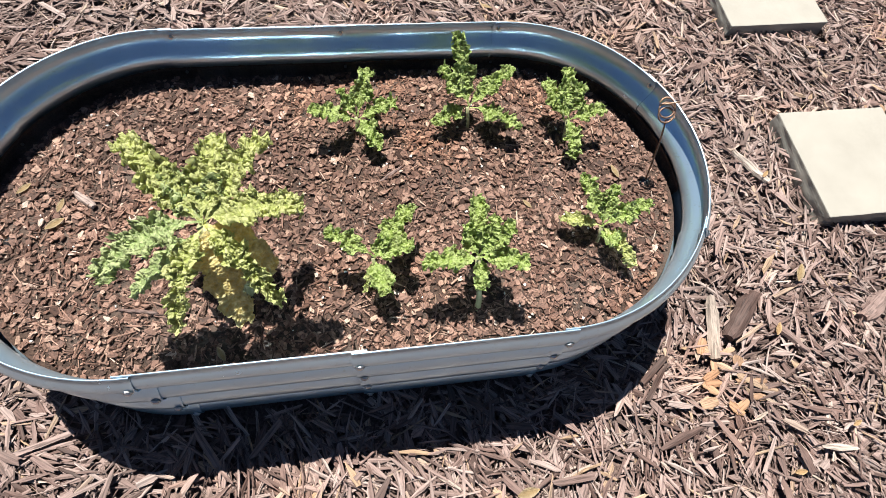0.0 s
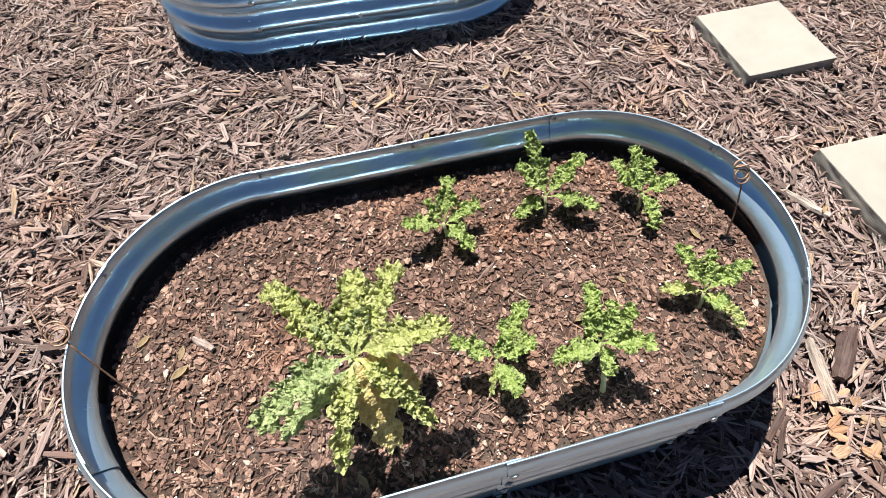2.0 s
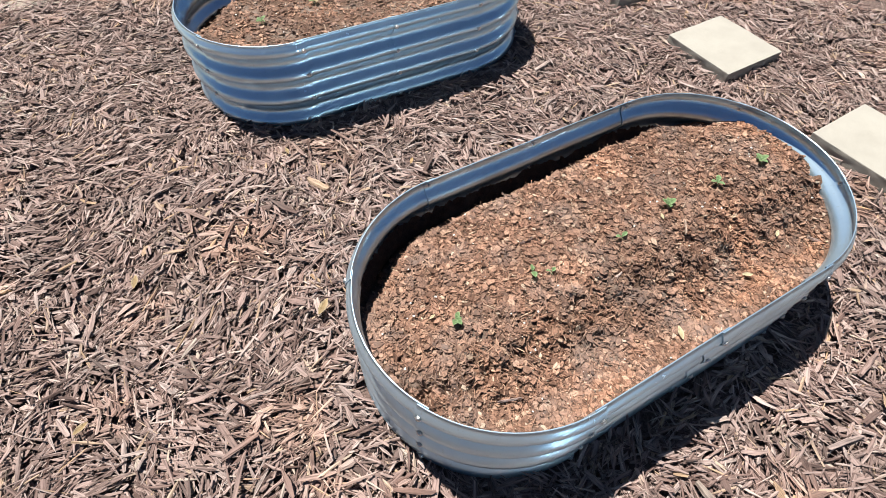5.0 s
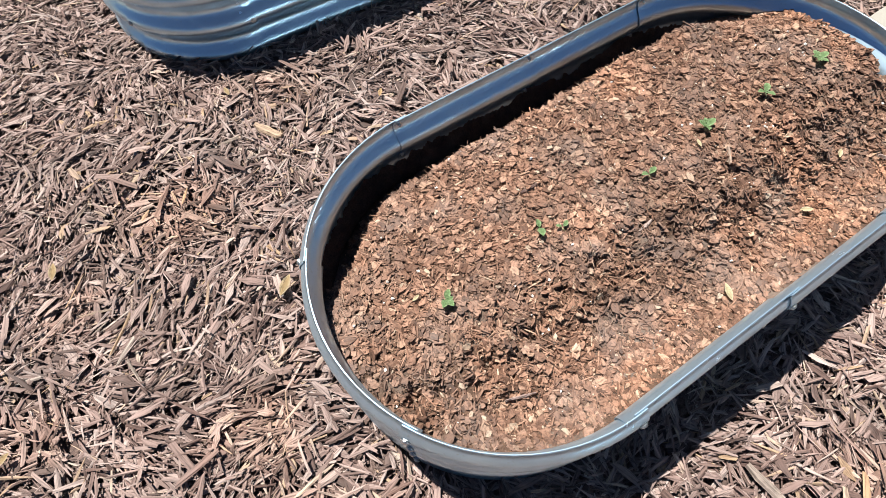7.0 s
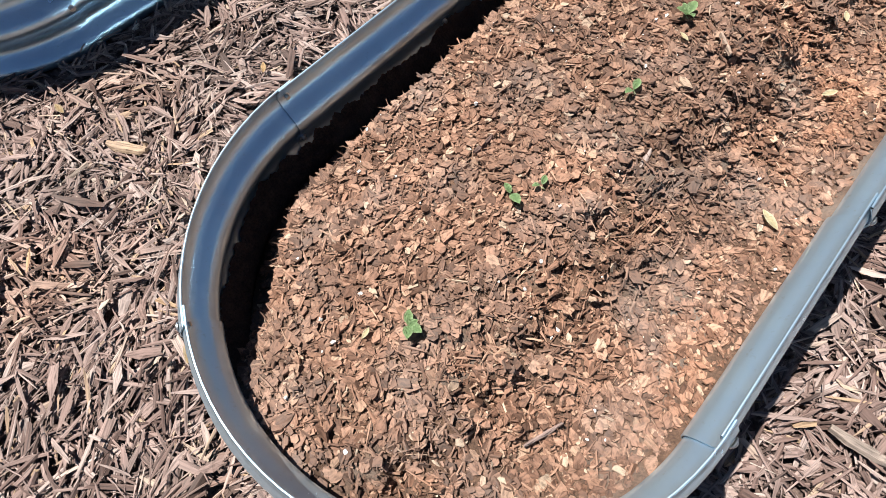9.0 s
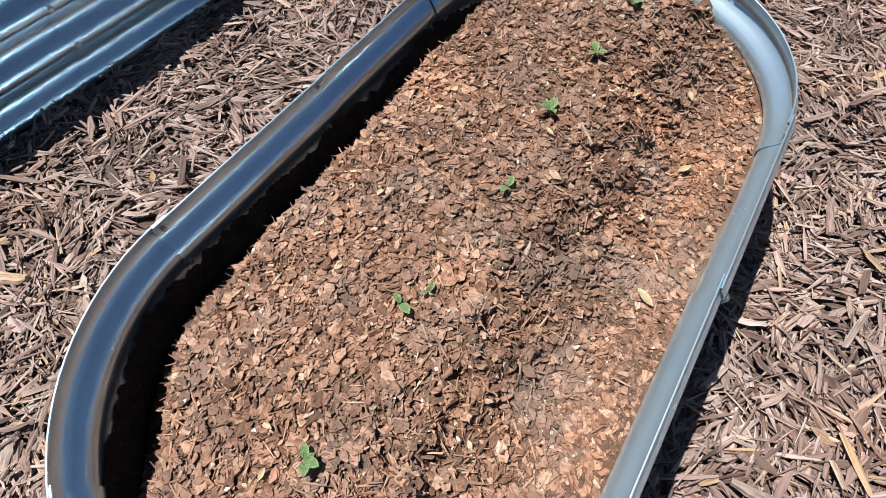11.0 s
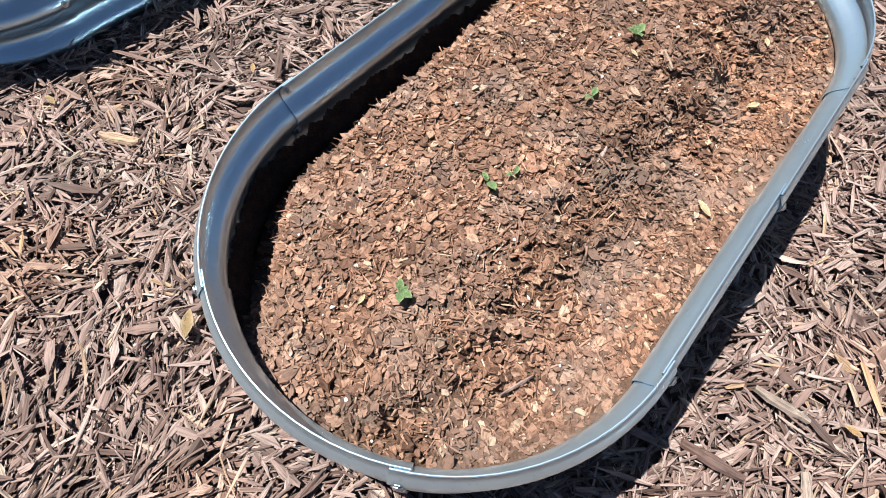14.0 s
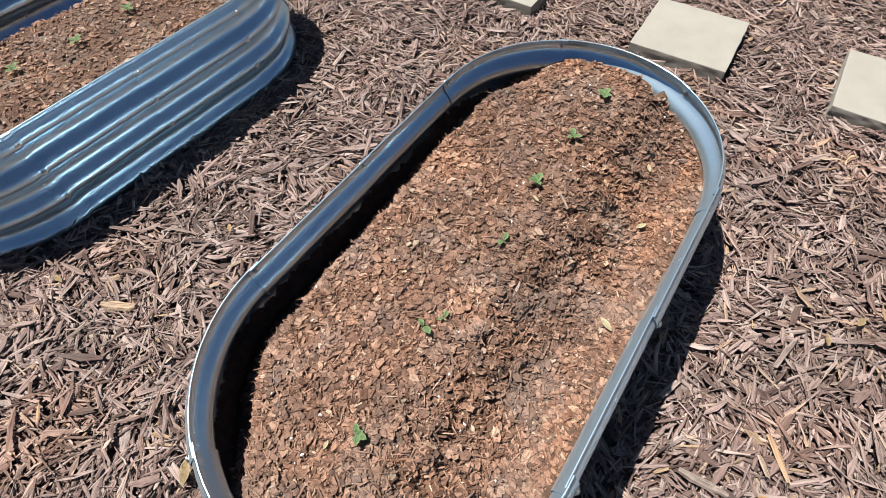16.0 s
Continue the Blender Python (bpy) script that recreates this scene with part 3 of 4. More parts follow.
rng_paver = random.Random(3)
for px, py, turn in PAVERS:
    paver(px, py, turn, rng_paver)

# ---- kale ----


def curve_point(a, b, c, d, t):
    s = 1 - t
    return a * (s ** 3) + b * (3 * s * s * t) + c * (3 * s * t * t) + d * (t ** 3)


def frilled_leaf(base, tip, arch, width, frill, material, parent, rng, bare=0.18, droop=0.0, label=""):
    """A curly kale leaf: a midrib that arches from base to tip, a blade whose edge is ruffled into tight frills."""
    base, tip = Vector(base), Vector(tip)
    up = Vector((0, 0, arch))
    c1, c2 = base.lerp(tip, 0.30) + up, base.lerp(tip, 0.80) + up * (1.0 - droop)
    length = (tip - base).length + arch * 0.7
    nu, nv = max(40, int(length / 0.0011)), 31
    f1, f2, f3 = rng.uniform(330, 420), rng.uniform(640, 760), rng.uniform(150, 190)
    p1, p2, p3 = rng.uniform(0, 6), rng.uniform(0, 6), rng.uniform(0, 6)
    bm = bmesh.new()
    layer = bm.verts.layers.float.new("edge_and_light")
    rows = []
    for i in range(nu + 1):
        t = i / nu
        p = curve_point(base, c1, c2, tip, t)
        q = curve_point(base, c1, c2, tip, min(1, t + 0.01)) - curve_point(base, c1, c2, tip, max(0, t - 0.01))
        along = q.normalized()
        side = along.cross(Vector((0, 0, 1)))
        side = side.normalized() if side.length > 0.05 else Vector((1, 0, 0))
        nrm = side.cross(along).normalized()
        s = max(0.0, (t - bare) / (1 - bare))
        w = 1.05 * width * (0.07 + 0.93 * min(1, s * 4.0) * (max(0.0, 1 - s ** 3.0)) ** 0.5 * (0.88 + 0.12 * math.sin(5 + 9 * t)))
        w *= 1 + 0.22 * math.sin(f3 * t * length + p3)
        row = []
        for j in range(nv):
            e = -1 + 2 * j / (nv - 1)
            m = abs(e)
            q = p + side * (e * w * 0.5)
            amp = frill * min(1, s * 5) * (0.25 + 0.75 * m ** 0.8)
            seed = Vector((p1 * 7, p2 * 7, p3 * 7))
            d1 = noise.noise_vector(q * 150 + seed)
            d2 = noise.noise_vector(q * 460 + seed)
            wob = math.sin(f1 * t * length + p1 + 2.2 * e)
            shift = side * (0.6 * d1.x + 0.4 * d2.x) + along * (0.65 * d1.y + 0.45 * d2.y) + nrm * (1.1 * d1.z + 0.95 * d2.z + 0.35 * wob * m)
            v = bm.verts.new(q + shift * (amp * 1.7) - nrm * (0.15 * w * (1 - m) * (1 if s > 0 else 0)))
            # Edge paleness, plus painted highlights on raised frills and shade in the hollows.
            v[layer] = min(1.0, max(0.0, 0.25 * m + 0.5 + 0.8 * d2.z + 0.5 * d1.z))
            row.append(v)
        rows.append(row)
    for a, b in zip(rows, rows[1:]):
        for j in range(nv - 1):
            bm.faces.new((a[j], a[j + 1], b[j + 1], b[j]))
    return part("leaf", bm, material, parent, label, smooth=True)


def stalk(base, top, r0, r1, parent, name="stem"):
    base, top = Vector(base), Vector(top)
    bm = bmesh.new()
    rings = []
    for i in range(6):
        t = i / 5
        p = base.lerp(top, t) + Vector((0.003 * math.sin(4 * t), 0.003 * math.cos(5 * t) - 0.003, 0))
        r = (r0 + (r1 - r0) * t) * (1 + 0.12 * math.sin(9 * t))
        rings.append([bm.verts.new(p + Vector((r * math.cos(a), r * math.sin(a), 0))) for a in [k * math.pi / 4 for k in range(8)]])
    for a, b in zip(rings, rings[1:]):
        for k in range(8):
            bm.faces.new((a[k], a[(k + 1) % 8], b[(k + 1) % 8], b[k]))
    bm.faces.new(rings[-1])
    return part(name, bm, M_STALK, parent, smooth=True)


def kale_plant(label, base, crown, leaves, seed, stem=0.0038, group="young kale plants", shift=(0, 0, 0)):
    """leaves: tip x, y, z, arch, width, frill, material, droop."""
    rng = random.Random(seed)
    root = new("kale_plant")
    root.matrix_basis = Matrix.Translation(base)
    off = Vector(base)
    stalk((0, 0, -0.02), Vector(crown) - off, stem, stem * 0.8, root)
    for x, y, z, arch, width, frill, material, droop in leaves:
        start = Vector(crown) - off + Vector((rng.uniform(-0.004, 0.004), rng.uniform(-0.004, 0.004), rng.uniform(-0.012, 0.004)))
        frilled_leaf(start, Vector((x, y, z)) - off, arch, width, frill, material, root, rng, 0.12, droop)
    root.matrix_basis = Matrix.Translation(off + Vector(shift))
    return tagged(root, label, "kale plant", group)


G, L, U, Y = M_KALE, M_KALE_LIME, M_KALE_BLUE, M_KALE_YELLOW
YOUNG = "young curly green kale plant growing in dark soil"
kale_plant(YOUNG, (0.045, -1.268, 0.195), (0.045, -1.262, 0.252), [
    (-0.039, -1.274, 0.290, 0.018, 0.040, 0.0055, G, 0.2), (0.070, -1.190, 0.300, 0.014, 0.038, 0.0055, G, 0.1),
    (0.118, -1.248, 0.275, 0.016, 0.036, 0.0055, G, 0.2), (0.084, -1.335, 0.248, 0.022, 0.036, 0.0055, G, 0.4),
    (0.015, -1.228, 0.290, 0.010, 0.028, 0.005, G, 0.1)], 41)
kale_plant(YOUNG, (0.256, -1.262, 0.195), (0.255, -1.254, 0.262), [
    (0.234, -1.164, 0.358, 0.008, 0.040, 0.0055, G, 0.0), (0.338, -1.214, 0.318, 0.020, 0.036, 0.0055, G, 0.2),
    (0.352, -1.300, 0.248, 0.026, 0.034, 0.0055, G, 0.4), (0.186, -1.280, 0.245, 0.014, 0.036, 0.0055, G, 0.3),
    (0.198, -1.210, 0.322, 0.012, 0.036, 0.0055, G, 0.1)], 42)
kale_plant(YOUNG, (0.444, -1.300, 0.195), (0.444, -1.290, 0.262), [
    (0.405, -1.218, 0.285, 0.016, 0.040, 0.0055, G, 0.1), (0.440, -1.215, 0.318, 0.012, 0.040, 0.0055, G, 0.1),
    (0.513, -1.288, 0.284, 0.018, 0.034, 0.0055, G, 0.3), (0.448, -1.366, 0.236, 0.022, 0.034, 0.0055, G, 0.4),
    (0.470, -1.245, 0.305, 0.010, 0.034, 0.0055, G, 0.1), (0.418, -1.262, 0.290, 0.008, 0.030, 0.0055, G, 0.1)], 43)
kale_plant(YOUNG, (0.075, -1.565, 0.195), (0.074, -1.550, 0.268), [
    (0.002, -1.522, 0.315, 0.016, 0.034, 0.0055, G, 0.3), (0.143, -1.476, 0.296, 0.022, 0.036, 0.0055, G, 0.1),
    (0.090, -1.620, 0.276, 0.016, 0.042, 0.0055, G, 0.4), (0.138, -1.544, 0.300, 0.012, 0.038, 0.0055, G, 0.2),
    (0.055, -1.595, 0.225, 0.004, 0.014, 0.003, L, 0.2), (0.095, -1.530, 0.300, 0.008, 0.030, 0.0055, G, 0.1)], 44, shift=(-0.012, -0.004, 0))
kale_plant("young kale plant with a bare pale stem", (0.238, -1.645, 0.195), (0.236, -1.575, 0.298), [
    (0.242, -1.478, 0.326, 0.016, 0.042, 0.0055, G, 0.1), (0.142, -1.590, 0.322, 0.024, 0.036, 0.0055, G, 0.4),
    (0.308, -1.602, 0.322, 0.022, 0.040, 0.0055, G, 0.3), (0.286, -1.550, 0.352, 0.014, 0.038, 0.0055, G, 0.2),
    (0.236, -1.625, 0.278, 0.008, 0.030, 0.005, G, 0.4), (0.215, -1.535, 0.335, 0.010, 0.032, 0.0055, G, 0.1),
    (0.265, -1.525, 0.340, 0.010, 0.032, 0.0055, G, 0.1)], 45, 0.0055, shift=(-0.010, -0.004, 0))
kale_plant("young kale plant with one yellowing lower leaf", (0.460, -1.530, 0.195), (0.460, -1.518, 0.255), [
    (0.422, -1.444, 0.310, 0.016, 0.036, 0.0055, G, 0.1), (0.531, -1.505, 0.310, 0.020, 0.034, 0.0055, G, 0.2),
    (0.508, -1.588, 0.234, 0.024, 0.034, 0.0055, L, 0.4), (0.391, -1.490, 0.245, 0.012, 0.028, 0.005, L, 0.3),
    (0.480, -1.462, 0.305, 0.012, 0.030, 0.0055, G, 0.1), (0.475, -1.560, 0.265, 0.010, 0.028, 0.005, G, 0.3)], 46)
kale_plant("large curly kale plant with lime green and yellowing leaves", (-0.140, -1.560, 0.195), (-0.144, -1.540, 0.415), [
    (-0.244, -1.426, 0.455, 0.026, 0.050, 0.0065, L, 0.2), (-0.125, -1.425, 0.450, 0.020, 0.054, 0.0065, L, 0.1),
    (-0.064, -1.428, 0.448, 0.032, 0.044, 0.0065, L, 0.2), (-0.014, -1.536, 0.445, 0.034, 0.048, 0.0065, L, 0.3),
    (-0.288, -1.588, 0.372, 0.060, 0.050, 0.0065, U, 0.4), (-0.188, -1.660, 0.358, 0.056, 0.034, 0.0065, L, 0.4),
    (-0.058, -1.632, 0.342, 0.060, 0.032, 0.0065, L, 0.4), (-0.118, -1.640, 0.300, 0.050, 0.060, 0.0035, Y, 0.5),
    (-0.070, -1.580, 0.345, 0.040, 0.058, 0.0035, Y, 0.5), (-0.190, -1.470, 0.440, 0.016, 0.046, 0.0065, U, 0.1),
    (-0.120, -1.490, 0.448, 0.012, 0.040, 0.0060, U, 0.1), (-0.270, -1.592, 0.318, 0.020, 0.040, 0.0025, U, 0.4)],
    47, 0.010, "large kale plant", (-0.004, -0.018, 0))

# ---- small things in the soil ----


def seedling(x, y, z, leaves, seed, key="near"):
    """leaves: turn in degrees, length."""
    rng = random.Random(seed)
    root = new("seedling")
    root.matrix_basis = Matrix.Translation((x, y, z))
    stalk((0, 0, -0.01), (0, 0, 0.012), 0.0014, 0.0011, root)
    for turn, length in leaves:
        bm = bmesh.new()
        layer = bm.verts.layers.float.new("edge_and_light")
        nu, nv = 8, 5
        rows = []
        for i in range(nu + 1):
            t = i / nu
            w = length * 0.62 * math.sin(math.pi * min(1, 0.04 + t * 0.96)) ** 0.8
            row = []
            for j in range(nv):
                e = -1 + 2 * j / (nv - 1)
                v = bm.verts.new((t * length + 0.002, e * w * 0.5, 0.004 + 0.35 * length * t - 0.35 * length * t * t + 0.16 * w * e * e + 0.0006 * math.sin(20 * t + 3 * e)))
                v[layer] = abs(e)
                row.append(v)
            rows.append(row)
        for a, b in zip(rows, rows[1:]):
            for j in range(nv - 1):
                bm.faces.new((a[j], a[j + 1], b[j + 1], b[j]))
        leaf = part("leaf", bm, M_SEEDLING, root, smooth=True)
        leaf.matrix_basis = pose(0, 0, 0.008, rng.uniform(-12, 12), -rng.uniform(5, 30), turn)
    return tagged(root, "small green seedling with rounded leaves in bark soil", "seedling", "seedlings")


def soil_at(key, x, y):
    u, v = bed_space(key, x, y)
    return float(soil_height(key, np.array([u]), np.array([v]))[0]) + BEDS[key][3]


SEEDLINGS = [(-0.427, -0.008, [(-80, 0.020), (-140, 0.020), (40, 0.018), (-20, 0.014)]),
             (-0.215, 0.013, [(-110, 0.022), (70, 0.016)]), (-0.182, -0.010, [(20, 0.014), (150, 0.012)]),
             (0.016, -0.015, [(10, 0.018), (170, 0.018)]), (0.174, 0.002, [(0, 0.024), (120, 0.020), (230, 0.020), (60, 0.018)]),
             (0.340, -0.003, [(40, 0.022), (160, 0.020), (280, 0.018)]), (0.492, -0.006, [(0, 0.024), (80, 0.022), (190, 0.024), (270, 0.018), (130, 0.016)])]
for k, (x, y, leaves) in enumerate(SEEDLINGS):
    seedling(x, y, soil_at("near", x, y), leaves, 60 + k)
FAR_SEEDLINGS = [(-0.224, 1.345), (-0.058, 1.306), (0.114, 1.308), (-0.431, 1.294)]
for k, (x, y) in enumerate(FAR_SEEDLINGS):
    seedling(x, y, soil_at("far", x, y), [(20, 0.024), (110, 0.02), (200, 0.022), (300, 0.018)], 80 + k)


def tube(points, radius, sides=6):
    bm = bmesh.new()
    pts = [Vector(p) for p in points]
    rings = []
    for i, p in enumerate(pts):
        way = (pts[min(i + 1, len(pts) - 1)] - pts[max(i - 1, 0)]).normalized()
        a = way.orthogonal().normalized()
        b = way.cross(a)
        rings.append([bm.verts.new(p + (a * math.cos(q) + b * math.sin(q)) * radius) for q in [2 * math.pi * k / sides for k in range(sides)]])
    for r, s in zip(rings, rings[1:]):
        shift = min(range(sides), key=lambda o: (s[o].co - r[0].co).length)
        for k in range(sides):
            bm.faces.new((r[k], r[(k + 1) % sides], s[(k + 1 + shift) % sides], s[(k + shift) % sides]))
    bm.faces.new(rings[0][::-1])
    bm.faces.new(rings[-1])
    return bm


def wire_stake(foot, coil, tail, loops=2.6, r=0.015):
    """A rusty wire that rises out of the soil, winds round in open loops by the rim and ends in a straight tail."""
    foot, coil, tail = Vector(foot), Vector(coil), Vector(tail)
    way = (tail - foot).normalized()
    b = Vector((way.x, way.y, 0.25)).normalized()
    a = b.cross(Vector((0, 0, 1))).normalized()
    pts = [foot.lerp(coil, t) + Vector((0, 0, 0.012 * math.sin(3.1 * t))) for t in (0, 0.2, 0.4, 0.6, 0.8, 0.95)]
    for i in range(int(loops * 14)):
        q = 2 * math.pi * i / 14
        pts.append(coil + b * (i * 0.0006) + a * r * math.cos(q) + b * r * math.sin(q))
    pts += [pts[-1].lerp(tail, t) for t in (0.3, 0.65, 1.0)]
    root = new("wire_stake")
    root.matrix_basis = Matrix.Translation(foot)
    part("wire", tube([p - foot for p in pts], 0.0017), M_WIRE, root, smooth=True)
    bm = bmesh.new()
    bmesh.ops.create_uvsphere(bm, u_segments=14, v_segments=9, radius=0.0115)
    for v in bm.verts:
        v.co.z = max(-0.008, v.co.z * 0.75)
    part("cap", bm, M_BLACK, root, "black round cap", smooth=True)
    return tagged(root, "coiled rusty wire stake with a black cap at the rim", "wire stake", "wire stakes")


wire_stake((0.597, -1.402, soil_at("kale", 0.597, -1.402)), (0.583, -1.357, 0.342), (0.600, -1.343, 0.365))
wire_stake((-0.530, -1.460, soil_at("kale", -0.530, -1.460)), (-0.590, -1.386, 0.328), (-0.657, -1.307, 0.322))


def fallen_leaf(x, y, z, turn, length, material, label):
    bm = bmesh.new()
    layer = bm.verts.layers.float.new("edge_and_light")
    rows = []
    for i in range(9):
        t = i / 8
        w = length * 0.42 * math.sin(math.pi * (0.03 + 0.94 * t)) ** 0.9
        row = []
        for j in range(5):
            e = -1 + j / 2
            v = bm.verts.new(((t - 0.5) * length, e * w * 0.5, 0.004 + 0.10 * length * (t - 0.5) ** 2 + 0.14 * w * e * e))
            v[layer] = abs(e)
            row.append(v)
        rows.append(row)
    for a, b in zip(rows, rows[1:]):
        for j in range(4):
            bm.faces.new((a[j], a[j + 1], b[j + 1], b[j]))
    ob = part("fallen_leaf", bm, material, smooth=True)
    ob.matrix_basis = pose(x, y, z, 4, -5, turn)
    return tagged(ob, label, "leaf", "fallen leaves")


DRY, PALE = "dry tan leaf lying on bark soil", "pale yellow leaf lying on bark soil"
for x, y, turn, length in ((0.534, -1.382, 110, 0.030), (-0.185, -1.675, 120, 0.026), (0.347, -1.444, 130, 0.022),
                           (-0.530, -1.358, 40, 0.028), (-0.462, -1.435, 30, 0.034), (-0.460, -1.400, 75, 0.026), (0.243, -1.500, 20, 0.030)):
    fallen_leaf(x, y, soil_at("kale", x, y) + 0.004, turn, length, M_DRY_LEAF, DRY)
for x, y, turn, length in ((0.239, -0.221, -35, 0.024), (0.400, -0.173, 30, 0.022), (-0.009, -0.254, 65, 0.031), (-0.465, 0.025, 10, 0.015), (0.138, -0.017, 70, 0.018)):
    fallen_leaf(x, y, soil_at("near", x, y) + 0.008, turn, length, M_PALE_LEAF, PALE)
for x, y, turn, length in ((0.308, -1.931, 10, 0.042), (-0.646, 0.274, 40, 0.048), (-1.051, 0.586, 70, 0.040), (-0.536, 0.866, 90, 0.03),
                           (0.403, -0.720, 160, 0.034), (0.098, -0.829, 60, 0.040), (0.317, -0.667, 20, 0.03), (-1.220, 0.245, 20, 0.036), (1.000, -1.560, 60, 0.045)):
    fallen_leaf(x, y, float(mulch_height(np.array([x]), np.array([y]))[0]) + 0.027, turn, length, M_DRY_LEAF, "dry tan leaf lying on the wood mulch")
for x, y, turn, length in ((0.900, -1.680, 60, 0.030), (0.988, -1.880, 20, 0.022), (0.836, -1.953, 0, 0.026), (-0.204, 0.637, 50, 0.026), (-0.076, -0.645, 100, 0.030), (1.02, -1.30, 40, 0.024)):
    fallen_leaf(x, y, float(mulch_height(np.array([x]), np.array([y]))[0]) + 0.027, turn, length, M_TAN_LEAF, "orange-tan leaf lying on the wood mulch")


def wood_stick(x, y, z, turn, length, width, thick, label, seed, name="bark_chunk", material=None):
    """A larger torn piece of wood with split ends and a rough upper face."""
    rng = random.Random(seed)
    bm = bmesh.new()
    n = 7
    rings = []
    for i in range(n + 1):
        t = i / n
        w = width * (0.35 + 0.65 * math.sin(math.pi * (0.12 + 0.76 * t))) * rng.uniform(0.85, 1.1)
        cx, off = (t - 0.5) * length, rng.uniform(-0.06, 0.06) * width
        rings.append([bm.verts.new((cx + rng.uniform(-0.1, 0.1) * length / n, off + a * w, b * thick * rng.uniform(0.8, 1.15))) for a, b in ((-0.5, 0.0), (-0.36, 0.7), (-0.05, 1.0), (0.3, 0.75), (0.5, 0.0))])
    for a, b in zip(rings, rings[1:]):
        for k in range(4):
            bm.faces.new((a[k], a[k + 1], b[k + 1], b[k]))
        bm.faces.new((a[4], a[0], b[0], b[4]))
    bm.faces.new(rings[0][::-1])
    bm.faces.new(rings[-1])
    mesh = bpy.data.meshes.new(name)
    bm.normal_update()
    bm.to_mesh(mesh)
    bm.free()
    grain = np.array([v.co for v in mesh.vertices]) * np.array([18.0, 300.0, 300.0]) + seed
    mesh.attributes.new("grain", "FLOAT_VECTOR", "POINT").data.foreach_set("vector", grain.astype(np.float32).ravel())
    ob = link(name, mesh, material or M_WOOD_ONE)
    ob.matrix_basis = pose(x, y, z, 0, rng.uniform(-4, 4), turn)
    return tagged(ob, label, "bark chunk", "larger pieces of wood")


rng_tan = random.Random(91)
for k in range(16):
    wood_stick(rng_tan.gauss(0.768, 0.05), rng_tan.gauss(-1.750, 0.045), 0.021, rng_tan.uniform(0, 360), rng_tan.uniform(0.018, 0.042), rng_tan.uniform(0.012, 0.026), 0.002,
               "torn orange-tan flake of bark on the mulch", 400 + k, "bark_flake", M_WOOD_TAN)



for k, (x, y, turn, length, width, thick) in enumerate((
        (0.957, -0.949, 20, 0.075, 0.032, 0.014), (0.999, -1.270, -60, 0.11, 0.026, 0.010), (0.763, -1.662, 75, 0.14, 0.030, 0.012),
        (0.836, -1.643, 45, 0.13, 0.045, 0.016), (0.923, -1.688, -55, 0.11, 0.018, 0.010), (-0.716, -1.051, -35, 0.12, 0.020, 0.010),
        (-0.077, -0.810, 40, 0.045, 0.028, 0.010), (-1.118, -1.053, 15, 0.13, 0.022, 0.012), (-0.259, -0.495, 100, 0.10, 0.022, 0.009),
        (-0.215, -0.633, 30, 0.08, 0.020, 0.009), (-0.108, -0.543, 95, 0.09, 0.018, 0.009), (0.461, -0.515, 10, 0.09, 0.014, 0.008), (1.156, -1.649, 30, 0.10, 0.045, 0.014), (-0.499, 0.692, 120, 0.08, 0.026, 0.010))):
    pale = k in (1, 2, 10, 9)
    wood_stick(x, y, 0.022, turn, length, width, thick, "pale split piece of wood lying on the mulch" if pale else "larger weathered piece of wood lying on the mulch", 200 + k,
               material=M_WOOD_PALE if pale else None)
for k, (key, x, y, turn, length, width) in enumerate((("near", 0.468, -0.240, 120, 0.05, 0.008), ("near", -0.050, -0.086, 10, 0.036, 0.009),
                                                      ("near", -0.412, -0.196, -20, 0.05, 0.006), ("near", -0.179, 0.089, 0, 0.036, 0.009), ("near", 0.164, -0.069, 50, 0.04, 0.007),
                                                      ("kale", -0.425, -1.39, -40, 0.05, 0.016), ("kale", 0.10, -1.37, 35, 0.05, 0.008), ("kale", -0.31, -1.60, 170, 0.06, 0.008))):
    wood_stick(x, y, soil_at(key, x, y) + 0.002, turn, length, width, 0.006, "splinter of wood lying on bark soil", 230 + k, "wood_splinter")


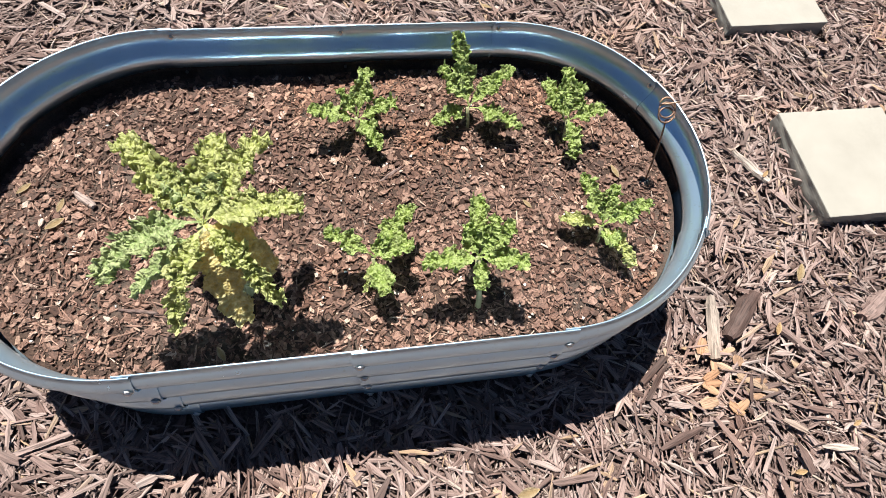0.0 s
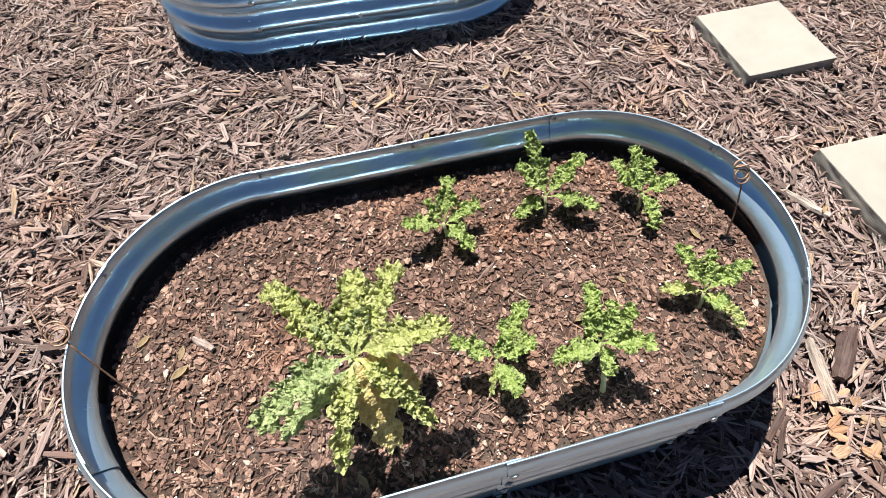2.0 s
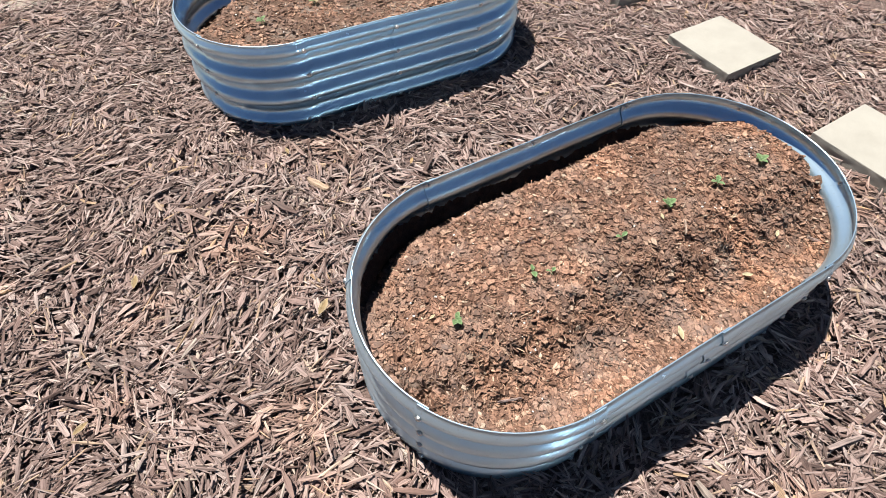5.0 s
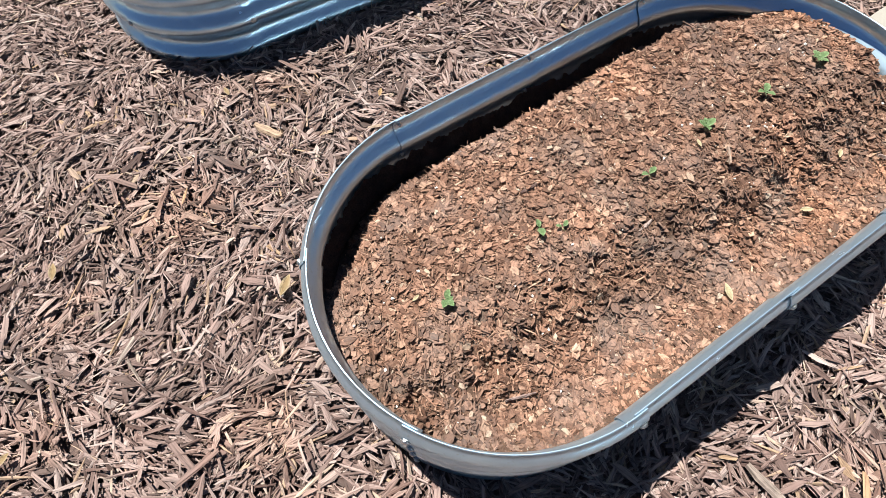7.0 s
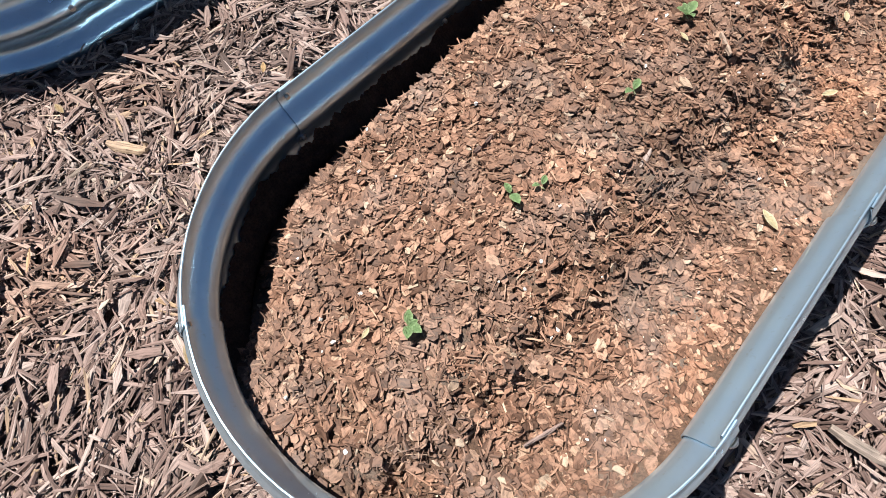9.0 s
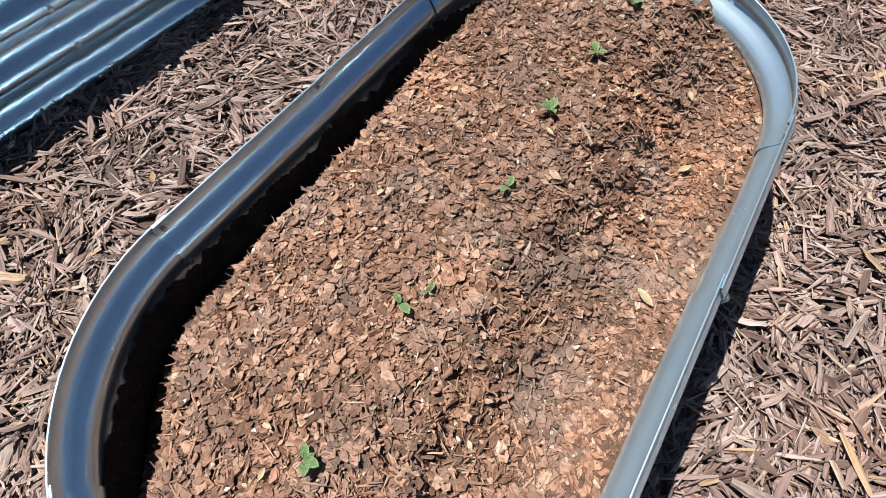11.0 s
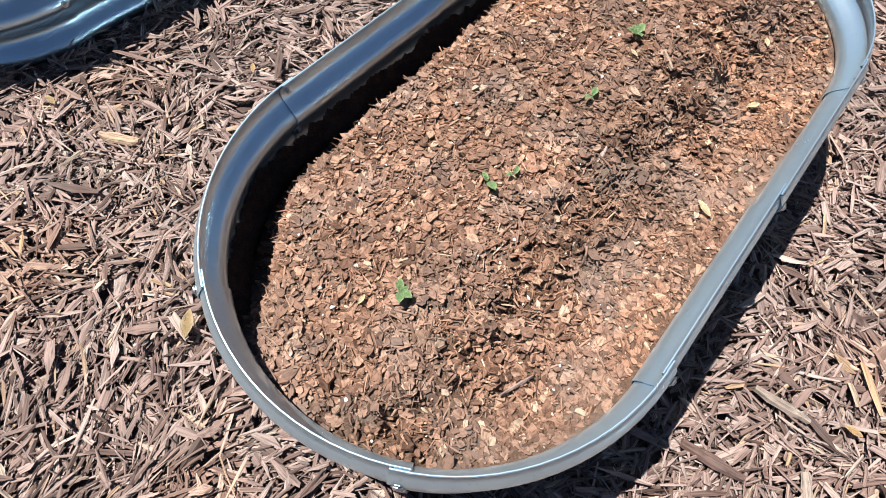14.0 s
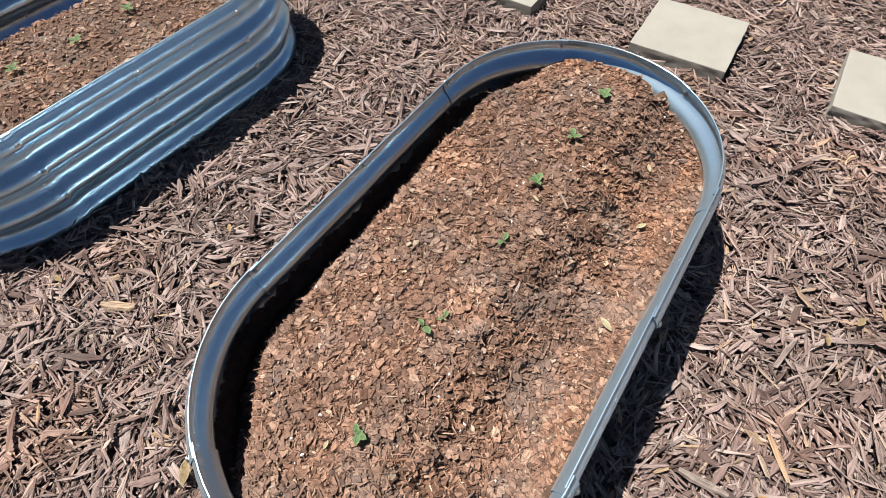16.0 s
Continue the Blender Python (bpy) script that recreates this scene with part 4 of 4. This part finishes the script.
def grass_clump(x, y, height, n, seed):
    rng = random.Random(seed)
    bm = bmesh.new()
    layer = bm.verts.layers.float.new("edge_and_light")
    for _ in range(n):
        a, r, lean, h = rng.uniform(0, 6.28), rng.uniform(0, 0.06), rng.uniform(0.2, 1.0), height * rng.uniform(0.5, 1.0)
        b = a + rng.uniform(-1, 1)
        root = Vector((r * math.cos(a), r * math.sin(a), 0))
        side = Vector((-math.sin(b), math.cos(b), 0)) * 0.0022
        prev = None
        for i in range(5):
            t = i / 4
            p = root + Vector((math.cos(b), math.sin(b), 0)) * (lean * h * t * t) + Vector((0, 0, h * (t - 0.35 * lean * t * t)))
            pair = [bm.verts.new(p - side * (1 - 0.9 * t)), bm.verts.new(p + side * (1 - 0.9 * t))]
            for v in pair:
                v[layer] = t
            if prev:
                bm.faces.new((prev[0], prev[1], pair[1], pair[0]))
            prev = pair
    ob = part("grass_clump", bm, M_GRASS)
    ob.matrix_basis = Matrix.Translation((x, y, -0.005))
    return tagged(ob, "tuft of yellow-green dry grass in sand", "grass", "grass tufts", "stuff")


for k, (x, y) in enumerate(((-1.43, 2.72), (-1.24, 2.66), (-1.00, 2.52), (-1.36, 2.60), (-1.52, 2.66), (-1.15, 2.80), (-1.60, 2.45), (-0.85, 2.75))):
    grass_clump(x, y, 0.07, 90, 300 + k)

# ---- single pieces of mulch and bark that can be picked apart ----


def loose_pieces(parent, name, shapes, grains, faces, material, places, rng, tilt):
    meshes = []
    for v, g in zip(shapes, grains):
        mesh = mesh_of(name, v, faces, g)
        mesh.materials.append(material)
        meshes.append(mesh)
    back = parent.matrix_basis.inverted()
    for x, y, z in places:
        ob = new(name, meshes[rng.randrange(len(meshes))])
        ob.parent = parent
        ob.matrix_basis = back @ pose(x, y, z, rng.uniform(-tilt, tilt), rng.uniform(-tilt, tilt) * 0.5, rng.uniform(0, 360))


def build_pieces():
    r = np.random.RandomState(51)
    rng = random.Random(52)
    v, g = splinters(r, 16, r.uniform(0.04, 0.11, 16), r.uniform(0.008, 0.020, 16), r.uniform(0.003, 0.005, 16))
    x, y = scatter_chips(r, 900, -1.0, 1.0, -2.0, 0.9)
    keep = np.ones(len(x), bool)
    for key in BEDS:
        keep &= outside_bed(key, x, y) > 0.06
    x, y = x[keep][:300], y[keep][:300]
    z = mulch_height(x, y) + r.uniform(0.022, 0.030, len(x))
    loose_pieces(ground, "wood_chip", v, g, SPLINTER_FACES, M_WOOD_ONE, list(zip(x.tolist(), y.tolist(), z.tolist())), rng, 9)
    for key, soil, material, count in (("near", soil_near, M_BARK_ONE, 300), ("kale", soil_kale, M_BARK_DARK_ONE, 280)):
        v, g = flakes(r, 16, r.uniform(0.012, 0.026, 16))
        u, w = flake_places(r, count * 2, key, 0.035)
        u, w = u[:count], w[:count]
        z = soil_height(key, u, w) + 0.006
        m = bed_pose(key)
        loose_pieces(soil, "bark_flake", v, g, FLAKE_FACES, material, [tuple(m @ Vector(p)) for p in zip(u.tolist(), w.tolist(), z.tolist())], rng, 16)


build_pieces()
